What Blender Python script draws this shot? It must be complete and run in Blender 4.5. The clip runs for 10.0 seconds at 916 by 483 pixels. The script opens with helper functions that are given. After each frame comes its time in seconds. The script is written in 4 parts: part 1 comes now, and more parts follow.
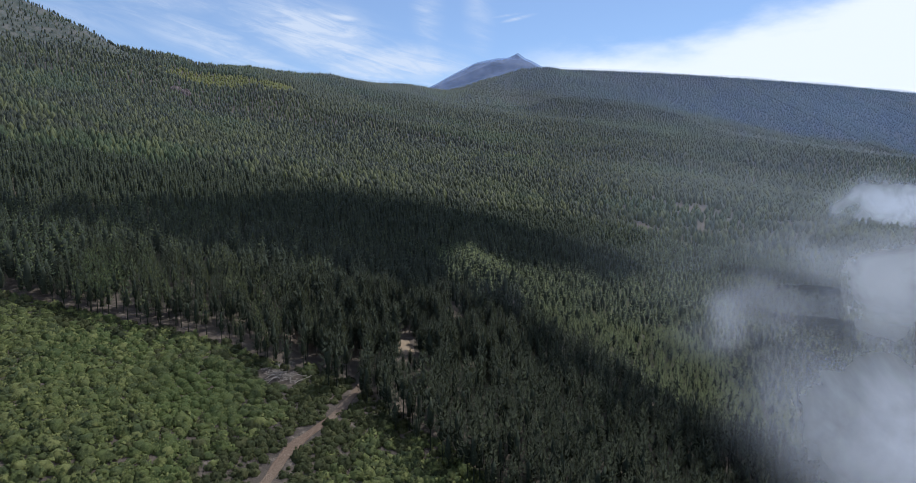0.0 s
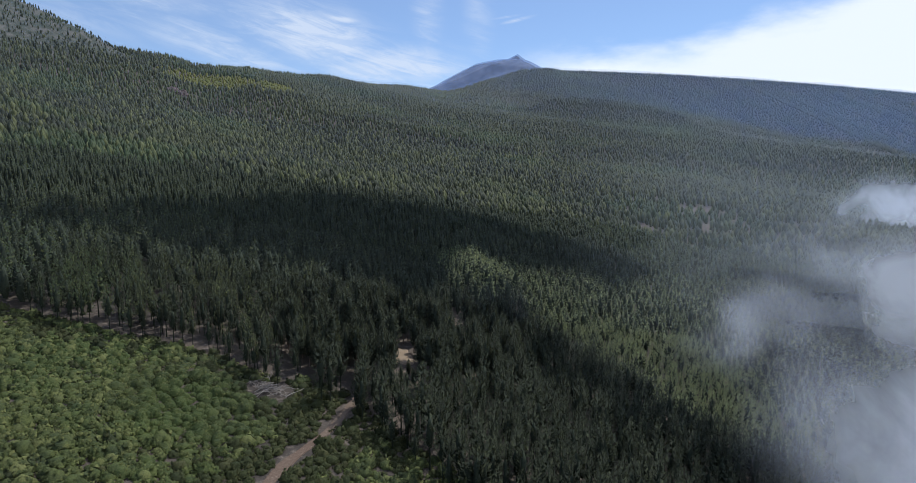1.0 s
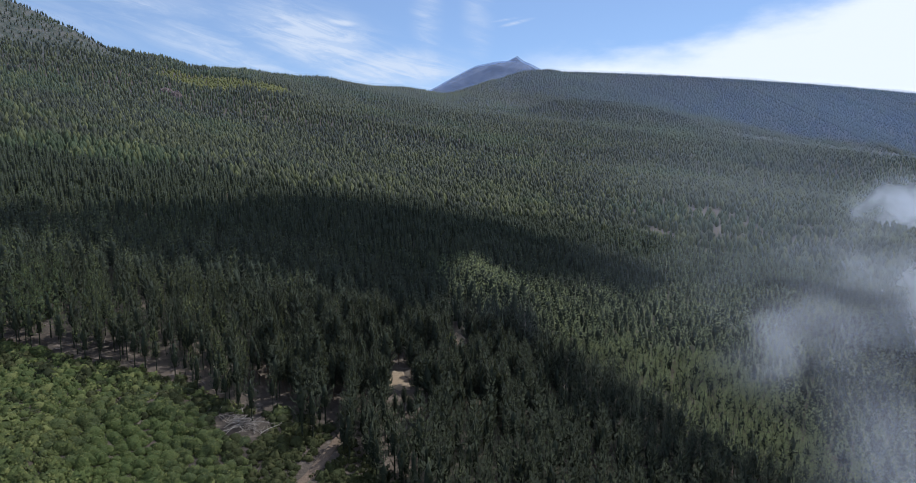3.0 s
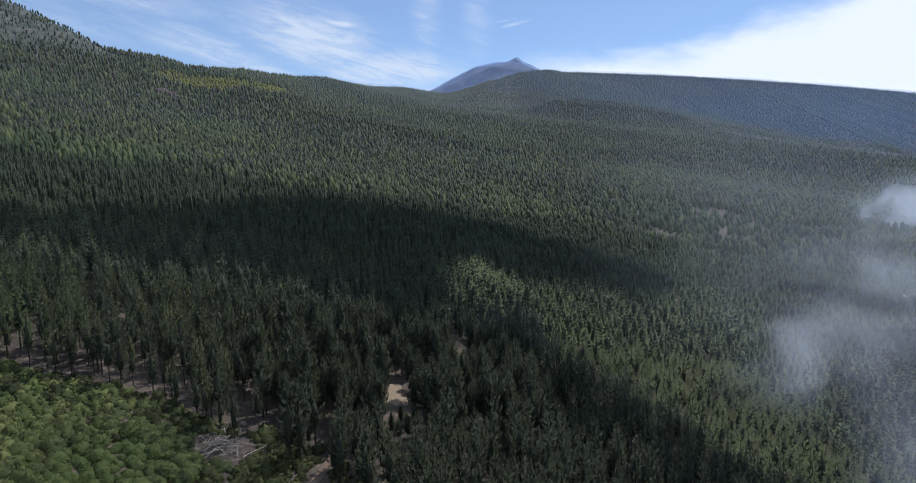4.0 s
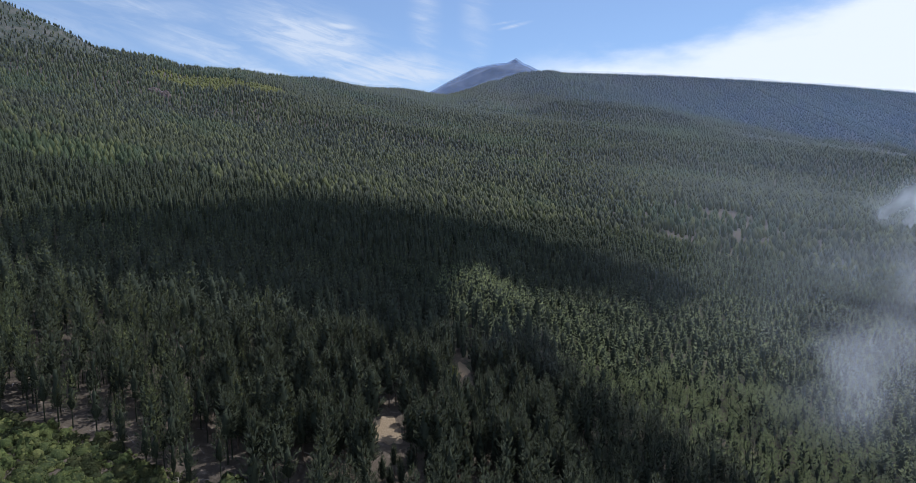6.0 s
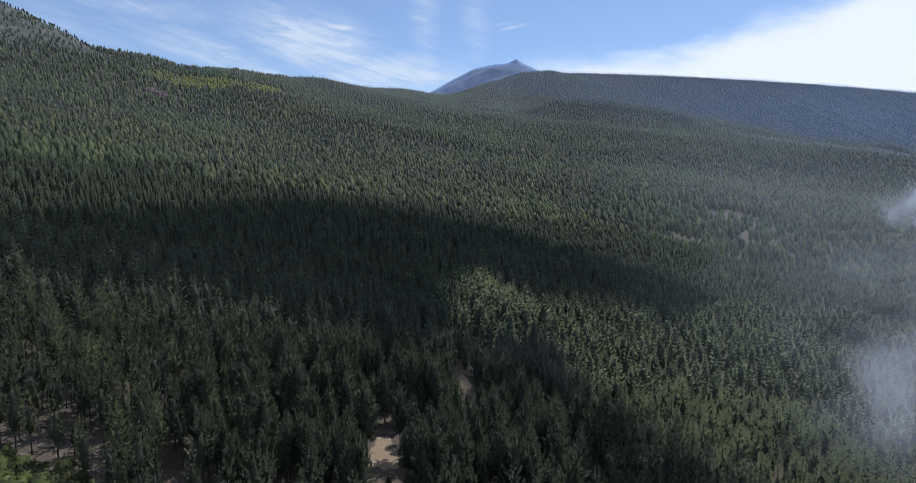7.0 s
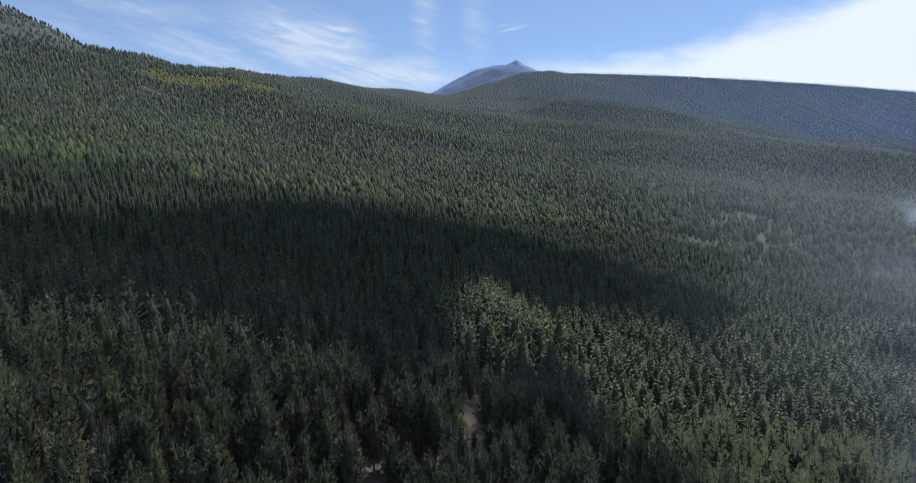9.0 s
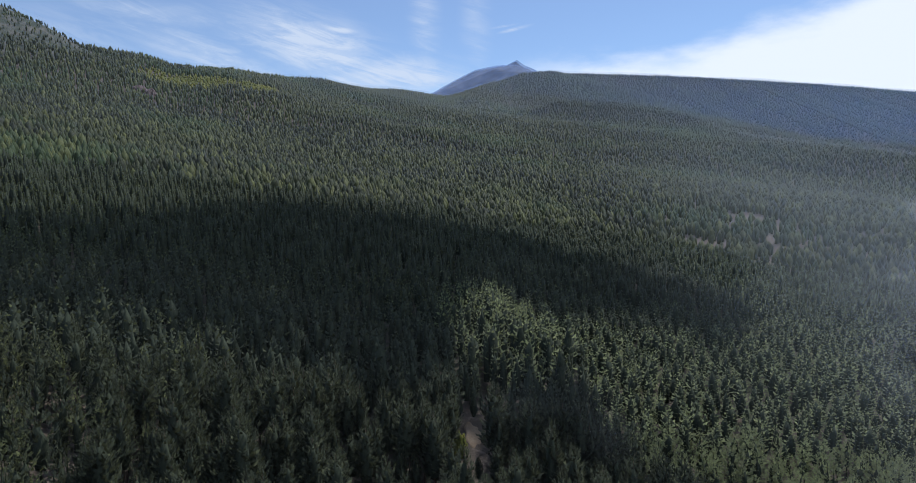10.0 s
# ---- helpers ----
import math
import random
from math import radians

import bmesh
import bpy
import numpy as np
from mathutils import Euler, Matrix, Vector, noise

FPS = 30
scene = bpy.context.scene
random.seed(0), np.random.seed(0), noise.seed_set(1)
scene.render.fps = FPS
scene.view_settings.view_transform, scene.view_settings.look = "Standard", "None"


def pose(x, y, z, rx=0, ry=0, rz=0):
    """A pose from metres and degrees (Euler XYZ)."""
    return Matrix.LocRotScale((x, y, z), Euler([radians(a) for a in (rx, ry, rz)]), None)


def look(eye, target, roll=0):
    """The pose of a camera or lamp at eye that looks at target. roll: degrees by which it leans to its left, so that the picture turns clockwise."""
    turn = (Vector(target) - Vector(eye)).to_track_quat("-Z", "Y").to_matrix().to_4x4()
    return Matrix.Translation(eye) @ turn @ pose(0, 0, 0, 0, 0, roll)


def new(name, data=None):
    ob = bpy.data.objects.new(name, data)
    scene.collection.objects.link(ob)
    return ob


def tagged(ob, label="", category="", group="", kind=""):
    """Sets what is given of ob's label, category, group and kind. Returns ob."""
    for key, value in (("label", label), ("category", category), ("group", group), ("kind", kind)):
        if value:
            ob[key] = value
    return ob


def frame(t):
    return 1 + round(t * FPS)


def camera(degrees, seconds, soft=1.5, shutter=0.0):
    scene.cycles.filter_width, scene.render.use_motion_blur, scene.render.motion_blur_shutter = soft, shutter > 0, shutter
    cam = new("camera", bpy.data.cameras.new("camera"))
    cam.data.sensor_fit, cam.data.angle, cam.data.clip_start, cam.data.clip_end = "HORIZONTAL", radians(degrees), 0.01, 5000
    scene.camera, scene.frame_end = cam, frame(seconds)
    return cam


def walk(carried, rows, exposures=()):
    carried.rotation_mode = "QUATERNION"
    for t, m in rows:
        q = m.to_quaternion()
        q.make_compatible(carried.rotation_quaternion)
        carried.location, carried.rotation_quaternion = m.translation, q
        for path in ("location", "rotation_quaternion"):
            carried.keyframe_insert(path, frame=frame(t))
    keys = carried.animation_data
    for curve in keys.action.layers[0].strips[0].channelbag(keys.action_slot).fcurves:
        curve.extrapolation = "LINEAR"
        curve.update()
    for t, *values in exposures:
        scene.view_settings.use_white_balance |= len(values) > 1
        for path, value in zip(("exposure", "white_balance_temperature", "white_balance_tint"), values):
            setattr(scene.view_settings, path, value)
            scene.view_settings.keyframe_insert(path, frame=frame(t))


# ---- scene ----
# The camera: a slow level flight up the valley
cam = camera(73.6, 10.0, soft=0.5)
ROWS = [
    (0.00, 0.00, 0.00, 60.00, 83.93, -4.97, -0.34),
    (1.25, 0.74, 11.36, 59.67, 84.10, -4.96, -0.47),
    (2.50, 1.47, 23.38, 59.33, 84.25, -4.97, -0.58),
    (3.75, 2.19, 35.90, 58.97, 84.37, -5.00, -0.67),
    (5.00, 2.91, 48.74, 58.59, 84.48, -5.04, -0.75),
    (6.25, 3.62, 61.74, 58.21, 84.59, -5.05, -0.81),
    (7.50, 4.32, 74.72, 57.80, 84.69, -5.07, -0.86),
    (8.75, 5.01, 87.53, 57.39, 84.78, -5.06, -0.91),
    (10.00, 5.70, 100.00, 56.96, 84.87, -5.02, -0.95),
]
PATH = [(t, pose(x, y, z, rx, 0, rz) @ pose(0, 0, 0, 0, 0, roll)) for t, x, y, z, rx, rz, roll in ROWS]
walk(cam, PATH, exposures=[(0.0, 0.79, 5690, 10), (10.0, 0.74, 5690, 10)])

# Daylight: a high sun ahead on the right, a blue sky with thin streaks and a bright deck of cloud
SUN_AZ, SUN_EL = 43.0, 57.0


def sun_way():
    a, e = radians(SUN_AZ), radians(SUN_EL)
    return Vector((math.sin(a) * math.cos(e), math.cos(a) * math.cos(e), math.sin(e)))


sun = new("sun", bpy.data.lights.new("sun", "SUN"))
sun.data.energy, sun.data.angle, sun.data.color = 2.75, radians(0.6), (1.0, 0.95, 0.87)
sun.matrix_world = look(sun_way() * 100, (0, 0, 0))


class Nodes:
    """A short way to write node trees."""

    def __init__(self, tree):
        self.tree = tree
        tree.nodes.clear()

    def add(self, kind, **values):
        node = self.tree.nodes.new(kind)
        for key, value in values.items():
            if key == "op":
                node.operation = value
            elif key == "blend":
                node.data_type, node.blend_type = "RGBA", value
            elif key == "dims":
                node.noise_dimensions = value
        return node

    def plug(self, node, slot, value):
        if hasattr(value, "is_output"):
            self.tree.links.new(value, node.inputs[slot])
        elif value is not None:
            node.inputs[slot].default_value = value

    def math(self, op, a, b=None, c=None, clamp=False):
        n = self.add("ShaderNodeMath", op=op)
        n.use_clamp = clamp
        for i, v in enumerate((a, b, c)):
            self.plug(n, i, v)
        return n.outputs[0]

    def vec(self, op, a, b=None):
        n = self.add("ShaderNodeVectorMath", op=op)
        self.plug(n, 0, a)
        self.plug(n, 1, b)
        return n.outputs[0]

    def noise(self, vector, scale, detail=3.0, rough=0.55, warp=0.0):
        n = self.add("ShaderNodeTexNoise")
        for k, v in (("Vector", vector), ("Scale", scale), ("Detail", detail), ("Roughness", rough), ("Distortion", warp)):
            self.plug(n, k, v)
        return n.outputs["Fac"]

    def ramp(self, value, a, b, lo=0.0, hi=1.0):
        n = self.add("ShaderNodeMapRange")
        n.interpolation_type = "SMOOTHSTEP"
        for k, v in enumerate((value, a, b, lo, hi)):
            self.plug(n, k, v)
        return n.outputs[0]

    def mix(self, fac, a, b, blend="MIX"):
        n = self.add("ShaderNodeMix", blend=blend)
        self.plug(n, 0, fac)
        self.plug(n, 6, a)
        self.plug(n, 7, b)
        return n.outputs[2]

    def combine(self, x, y, z):
        n = self.add("ShaderNodeCombineXYZ")
        for i, v in enumerate((x, y, z)):
            self.plug(n, i, v)
        return n.outputs[0]

    def split(self, v):
        n = self.add("ShaderNodeSeparateXYZ")
        self.plug(n, 0, v)
        return n.outputs[0], n.outputs[1], n.outputs[2]


def build_sky():
    world = bpy.data.worlds.new("sky")
    scene.world = world
    world.use_nodes = True
    n = Nodes(world.node_tree)
    sky = n.add("ShaderNodeTexSky")
    sky.sky_type, sky.sun_disc = "NISHITA", False
    sky.sun_elevation, sky.sun_rotation = radians(SUN_EL), radians(SUN_AZ)
    sky.altitude, sky.air_density, sky.dust_density, sky.ozone_density = 1500, 1.0, 0.6, 1.0
    way = n.add("ShaderNodeTexCoord").outputs["Generated"]
    x, y, z = n.split(way)
    flat = n.math("SQRT", n.math("ADD", n.math("MULTIPLY", x, x), n.math("MULTIPLY", y, y)))
    rise = n.math("DIVIDE", z, n.math("MAXIMUM", flat, 0.01))
    turn = n.math("ARCTAN2", x, y)
    plane = n.combine(n.math("MULTIPLY", turn, 4.0), n.math("MULTIPLY", rise, 11.0), 0.0)

    def spot(cu, cv, ru, rv, much, tilt=0.0):
        """A soft round patch of cloud about a direction, leaning by tilt."""
        du, dv = n.math("SUBTRACT", turn, cu), n.math("SUBTRACT", rise, cv)
        dv = n.math("SUBTRACT", dv, n.math("MULTIPLY", du, tilt))
        du, dv = n.math("DIVIDE", du, ru), n.math("DIVIDE", dv, rv)
        q = n.math("SQRT", n.math("ADD", n.math("MULTIPLY", du, du), n.math("MULTIPLY", dv, dv)))
        return n.ramp(q, 1.0, 0.0, 0.0, much)

    # thin streaks that lean down to the right, over softer veils
    lean = n.combine(n.math("ADD", n.math("MULTIPLY", turn, 7.0), n.math("MULTIPLY", rise, 4.0)),
                     n.math("ADD", n.math("MULTIPLY", rise, 30.0), n.math("MULTIPLY", turn, 7.0)), 3.3)
    streak = n.ramp(n.noise(lean, 1.9, 8.0, 0.66, 0.7), 0.40, 0.66)
    soft_veil = n.ramp(n.noise(plane, 2.2, 5.0, 0.58, 0.5), 0.32, 0.70)
    wisps = n.math("ADD", n.math("MULTIPLY", streak, 0.62), n.math("MULTIPLY", soft_veil, 0.42))
    where = spot(-0.13, 0.215, 0.19, 0.085, 1.0, -0.25)
    for one in (spot(-0.02, 0.175, 0.20, 0.055, 1.0), spot(-0.27, 0.195, 0.22, 0.040, 0.75, -0.30), spot(0.035, 0.170, 0.08, 0.050, 1.1),
                spot(0.040, 0.26, 0.035, 0.16, 0.45), spot(0.122, 0.26, 0.035, 0.13, 0.35), spot(-0.36, 0.255, 0.16, 0.030, 0.50), spot(-0.45, 0.22, 0.14, 0.06, 0.3)):
        where = n.math("MAXIMUM", where, one)
    veil = n.math("MULTIPLY", n.math("MULTIPLY", wisps, where), 0.95)
    veil = n.math("ADD", veil, n.math("ADD", n.math("MULTIPLY", n.math("MULTIPLY", where, where), 0.27), 0.18))
    for one in (spot(0.184, 0.247, 0.034, 0.0045, 0.55, 0.20), spot(0.168, 0.252, 0.030, 0.0030, 0.30, 0.12), spot(-0.235, 0.235, 0.026, 0.007, 0.35, -0.22), spot(-0.09, 0.247, 0.03, 0.006, 0.4, -0.1)):
        veil = n.math("ADD", veil, n.math("MULTIPLY", one, n.math("ADD", streak, 0.35)))
    overhead = n.math("MULTIPLY", n.math("ADD", streak, 0.3), n.ramp(rise, 0.32, 1.1, 0.0, 0.80))
    veil = n.math("ADD", veil, n.math("ADD", overhead, n.ramp(rise, 0.32, 1.1, 0.0, 0.25)), clamp=True)
    # the bright deck: its upper edge climbs to the right
    edge = n.math("ADD", 0.178, n.math("MULTIPLY", n.math("MAXIMUM", n.math("SUBTRACT", turn, 0.42), 0.0), 0.25))
    edge = n.math("ADD", edge, n.math("MULTIPLY", n.math("SUBTRACT", n.noise(plane, 2.6, 6.0, 0.6), 0.5), 0.06))
    deck = n.math("MULTIPLY", n.ramp(n.math("SUBTRACT", rise, edge), 0.034, -0.022), n.ramp(turn, 0.14, 0.30))
    sunny = n.mix(1.0, sky.outputs[0], (0.57, 0.62, 0.665, 1), "MULTIPLY")
    color = n.mix(n.math("MULTIPLY", veil, 0.8), sunny, n.mix(n.ramp(rise, 0.3, 0.9), (4.5, 4.65, 4.85, 1), (4.4, 5.0, 6.3, 1)))
    color = n.mix(n.math("MULTIPLY", deck, 0.95), color, (5.6, 5.6, 5.6, 1))
    color = n.mix(1.0, color, n.combine(n.ramp(rise, 0.38, 1.0, 1.0, 1.08), n.ramp(rise, 0.38, 1.0, 1.0, 1.10), n.ramp(rise, 0.38, 1.0, 1.0, 1.20)), "MULTIPLY")
    back = n.add("ShaderNodeBackground")
    n.plug(back, 0, color)
    n.plug(back, 1, 0.10)
    out = n.add("ShaderNodeOutputWorld")
    n.plug(out, 0, back.outputs[0])


build_sky()


# ---- materials ----
def material(name):
    m = bpy.data.materials.new(name)
    m.use_nodes = True
    n = Nodes(m.node_tree)
    out = n.add("ShaderNodeOutputMaterial")
    return m, n, out


def principled(n, color, rough, spec=0.3, bump=None, depth=0.1):
    s = n.add("ShaderNodeBsdfPrincipled")
    n.plug(s, "Base Color", color)
    n.plug(s, "Roughness", rough)
    n.plug(s, "Specular IOR Level", spec)
    if bump is not None:
        b = n.add("ShaderNodeBump")
        n.plug(b, "Height", bump)
        n.plug(b, "Strength", 0.8)
        n.plug(b, "Distance", depth)
        n.plug(s, "Normal", b.outputs[0])
    return s


def foliage(name, dark, light, tip, through_share, stands=0.012, spec=0.25, plants=0.16, even=0.6, vivid=None, stand_at=None):
    """Leaves: tone varies from stand to stand, from plant to plant and from clump to clump."""
    m, n, out = material(name)
    geo = n.add("ShaderNodeNewGeometry")
    where, island = geo.outputs["Position"], geo.outputs["Random Per Island"]
    own = n.add("ShaderNodeObjectInfo").outputs["Random"]
    stand = n.ramp(n.noise(where, stands, 5.0, 0.6), 0.40, 0.62)
    plant = n.ramp(n.noise(where, plants, 2.0), 0.3, 0.7)
    c = n.mix(n.math("ADD", n.math("MULTIPLY", stand, even), n.math("MULTIPLY", plant, 1 - even)), dark, light)
    if vivid:
        other = n.vec("ADD", where, (731.0, 217.0, 95.0))
        retoned = n.ramp(n.noise(other, stands * 0.7, 4.0, 0.6), 0.50, 0.66)
        if stand_at:
            x, y, z = n.split(where)
            cx, cy, rx, ry = stand_at
            du, dv = n.math("DIVIDE", n.math("SUBTRACT", x, cx), rx), n.math("DIVIDE", n.math("SUBTRACT", y, cy), ry)
            away = n.math("SQRT", n.math("ADD", n.math("MULTIPLY", du, du), n.math("MULTIPLY", dv, dv)))
            away = n.math("ADD", away, n.math("MULTIPLY", n.math("SUBTRACT", n.noise(other, 0.03, 4.0, 0.6), 0.5), 1.2))
            retoned = n.math("MAXIMUM", retoned, n.ramp(away, 1.1, 0.5))
        c = n.mix(n.math("MULTIPLY", retoned, 0.65), c, vivid)
    c = n.mix(n.math("MULTIPLY", n.ramp(island, 0.55, 1.0), n.math("ADD", 0.50, n.math("MULTIPLY", own, 0.3))), c, tip)
    c = n.mix(n.math("MULTIPLY", n.ramp(n.noise(where, 4.0, 2.0), 0.42, 0.66), 0.45), c, tuple(v * 0.5 for v in dark[:3]) + (1,))
    c = n.mix(n.math("MULTIPLY", n.ramp(n.noise(n.vec("ADD", where, (37.0, 11.0, 5.0)), 7.0, 2.0), 0.50, 0.70), 0.40), c, tip)
    s = principled(n, c, 0.5, spec, n.noise(where, 5.0, 3.0, 0.6), 0.25)
    t = n.add("ShaderNodeBsdfTranslucent")
    n.plug(t, 0, n.mix(0.5, c, tip))
    mixed = n.add("ShaderNodeMixShader")
    n.plug(mixed, 0, through_share)
    n.plug(mixed, 1, s.outputs[0])
    n.plug(mixed, 2, t.outputs[0])
    n.plug(out, 0, mixed.outputs[0])
    return m


def earth(name, a, b, c, grain=0.6, scree=False):
    m, n, out = material(name)
    where = n.add("ShaderNodeNewGeometry").outputs["Position"]
    big = n.ramp(n.noise(where, 0.035, 4.0), 0.35, 0.65)
    fine = n.noise(where, grain, 6.0, 0.65)
    col = n.mix(big, a, b)
    col = n.mix(n.ramp(fine, 0.5, 0.78), col, c)
    col = n.mix(n.math("MULTIPLY", n.ramp(n.noise(where, 3.5, 4.0), 0.5, 0.8), 0.5), col, tuple(v * 0.5 for v in a[:3]) + (1,))
    if scree:
        x, y, z = n.split(where)
        high = n.math("ADD", z, n.math("MULTIPLY", n.math("SUBTRACT", n.noise(where, 0.02, 5.0), 0.5), 90.0))
        stony = n.math("MULTIPLY", n.ramp(high, 205.0, 245.0), n.ramp(x, -380.0, -420.0))
        col = n.mix(stony, col, n.mix(n.ramp(n.noise(where, 0.06, 6.0, 0.65), 0.4, 0.65), (0.034, 0.042, 0.030, 1), (0.085, 0.080, 0.066, 1)))
    s = principled(n, col, 0.92, 0.15, n.noise(where, 1.8, 6.0, 0.65), 0.4)
    n.plug(out, 0, s.outputs[0])
    return m


def bark_material(name, a, b):
    m, n, out = material(name)
    where = n.add("ShaderNodeNewGeometry").outputs["Position"]
    grain = n.noise(n.vec("MULTIPLY", where, (6.0, 6.0, 1.2)), 1.0, 5.0, 0.65)
    s = principled(n, n.mix(n.ramp(grain, 0.35, 0.7), a, b), 0.9, 0.15, grain, 0.05)
    n.plug(out, 0, s.outputs[0])
    return m


def rock_material(name, a, b, scale):
    m, n, out = material(name)
    where = n.add("ShaderNodeNewGeometry").outputs["Position"]
    coarse = n.noise(where, scale, 6.0, 0.62, 0.4)
    s = principled(n, n.mix(n.ramp(coarse, 0.38, 0.66), a, b), 0.92, 0.15, n.noise(where, scale * 4, 6.0, 0.65), 2.0)
    n.plug(out, 0, s.outputs[0])
    return m


def vapour(name, tint, most, scale, lo, hi, solid=0.0, core=0.3):
    """Mist: droplets that scatter light, in uneven density that thins to nothing at the rim."""
    m, n, out = material(name)
    spot = n.add("ShaderNodeTexCoord")
    own = n.add("ShaderNodeObjectInfo").outputs["Random"]
    uv = spot.outputs["UV"]
    u, v, w = n.split(uv)
    du = n.math("MULTIPLY", n.math("SUBTRACT", u, 0.5), 2.0)
    dv = n.math("MULTIPLY", n.math("SUBTRACT", v, 0.5), 2.0)
    rim = n.math("SQRT", n.math("ADD", n.math("MULTIPLY", du, du), n.math("MULTIPLY", dv, dv)))
    here = n.vec("ADD", spot.outputs["Object"], n.combine(n.math("MULTIPLY", own, 700.0), 0.0, 0.0))
    puffs = n.noise(here, scale, 6.0, 0.56, 0.6)
    rim = n.math("ADD", rim, n.math("MULTIPLY", n.math("SUBTRACT", n.noise(here, scale * 0.6, 4.0, 0.6), 0.5), 0.8))
    body = n.ramp(n.math("ADD", puffs, n.math("MULTIPLY", n.math("SUBTRACT", 0.55, rim), solid)), lo, hi)
    thick = n.math("MULTIPLY", n.math("MULTIPLY", body, n.ramp(rim, 1.0, core)), most)
    thick = n.math("MULTIPLY", thick, n.math("MULTIPLY", n.ramp(n.math("ABSOLUTE", du), 1.0, 0.75), n.ramp(n.math("ABSOLUTE", dv), 1.0, 0.75)))
    d = n.add("ShaderNodeBsdfDiffuse")
    n.plug(d, 0, tint)
    t = n.add("ShaderNodeBsdfTranslucent")
    n.plug(t, 0, tint)
    both = n.add("ShaderNodeMixShader")
    n.plug(both, 0, 0.5)
    n.plug(both, 1, d.outputs[0])
    n.plug(both, 2, t.outputs[0])
    clear = n.add("ShaderNodeBsdfTransparent")
    mixed = n.add("ShaderNodeMixShader")
    n.plug(mixed, 0, thick)
    n.plug(mixed, 1, clear.outputs[0])
    n.plug(mixed, 2, both.outputs[0])
    n.plug(out, 0, mixed.outputs[0])
    return m


M_PINE = foliage("pine_needles", (0.029, 0.034, 0.029, 1), (0.062, 0.069, 0.031, 1), (0.140, 0.148, 0.054, 1), 0.30, 0.009, 0.05, 0.16, 0.60, (0.050, 0.081, 0.035, 1), (-175, 410, 75, 90))
# lighter than other pines: younger growth, with sunlight put into the colour
M_YOUNG_LIT = foliage("sunlit_young_needles", (0.052, 0.061, 0.038, 1), (0.102, 0.116, 0.050, 1), (0.245, 0.262, 0.108, 1), 0.34, 0.02, 0.05, 0.16, 0.45)
# darker tone of old stands; on the near slope it also paints backlit shade
M_DARK_PINE = foliage("dark_pine_needles", (0.018, 0.023, 0.016, 1), (0.036, 0.041, 0.024, 1), (0.090, 0.096, 0.045, 1), 0.25, 0.012, 0.05, 0.16, 0.50)
M_SHRUB = foliage("shrub_leaves", (0.028, 0.039, 0.021, 1), (0.098, 0.114, 0.033, 1), (0.185, 0.186, 0.062, 1), 0.25, 0.03, 0.05, 0.45, 0.35, (0.062, 0.088, 0.024, 1))
M_HEATH = foliage("heath_leaves", (0.022, 0.029, 0.013, 1), (0.050, 0.056, 0.020, 1), (0.090, 0.086, 0.034, 1), 0.25, 0.05, 0.05)
M_YELLOW = foliage("broad_leaves", (0.090, 0.104, 0.024, 1), (0.140, 0.143, 0.030, 1), (0.20, 0.18, 0.040, 1), 0.3, 0.05, 0.05)
# inner twigs and needles, with the crown's own shade put into the colour
M_INNER_SHADE = bark_material("inner_twigs_shade", (0.018, 0.023, 0.014, 1), (0.036, 0.042, 0.024, 1))
M_BARK = bark_material("pine_bark", (0.07, 0.048, 0.036, 1), (0.19, 0.135, 0.10, 1))
M_DEAD = bark_material("bleached_wood", (0.17, 0.145, 0.12, 1), (0.42, 0.37, 0.31, 1))
M_LOG = bark_material("weathered_wood", (0.12, 0.10, 0.09, 1), (0.30, 0.26, 0.23, 1))
M_GROUND = earth("forest_floor", (0.046, 0.037, 0.028, 1), (0.086, 0.067, 0.049, 1), (0.185, 0.148, 0.113, 1), 0.6, True)
M_ROAD = earth("packed_dirt", (0.105, 0.070, 0.047, 1), (0.135, 0.100, 0.068, 1), (0.18, 0.138, 0.096, 1), 1.5)
M_SAND = earth("bare_sand", (0.18, 0.13, 0.08, 1), (0.235, 0.175, 0.112, 1), (0.30, 0.23, 0.155, 1), 1.2)
M_ROCK = rock_material("bare_rock", (0.085, 0.062, 0.054, 1), (0.19, 0.140, 0.120, 1), 0.25)
M_PEAK = rock_material("volcanic_slope", (0.10, 0.092, 0.090, 1), (0.20, 0.18, 0.165, 1), 0.012)


# ---- the lie of the land ----
def smooth(a, b, v):
    s = np.clip((v - a) / (b - a), 0, 1)
    return s * s * (3 - 2 * s)


def soft_max(a, b, k):
    return 0.5 * (a + b + np.sqrt((a - b) ** 2 + k * k))


def spine(x, y, ax, ay, az, bx, by, bz, bump, fall):
    """Height of a ridge with its crest from a to b, falling off to both sides."""
    dx, dy = bx - ax, by - ay
    s = ((x - ax) * dx + (y - ay) * dy) / (dx * dx + dy * dy)
    c = np.clip(s, 0, 1)
    d = np.hypot(x - ax - c * dx, y - ay - c * dy)
    return az + (bz - az) * np.clip(s, -0.1, 1.35) + bump * 4 * c * (1 - c) - fall * (np.sqrt(d * d + 30 ** 2) - 30)


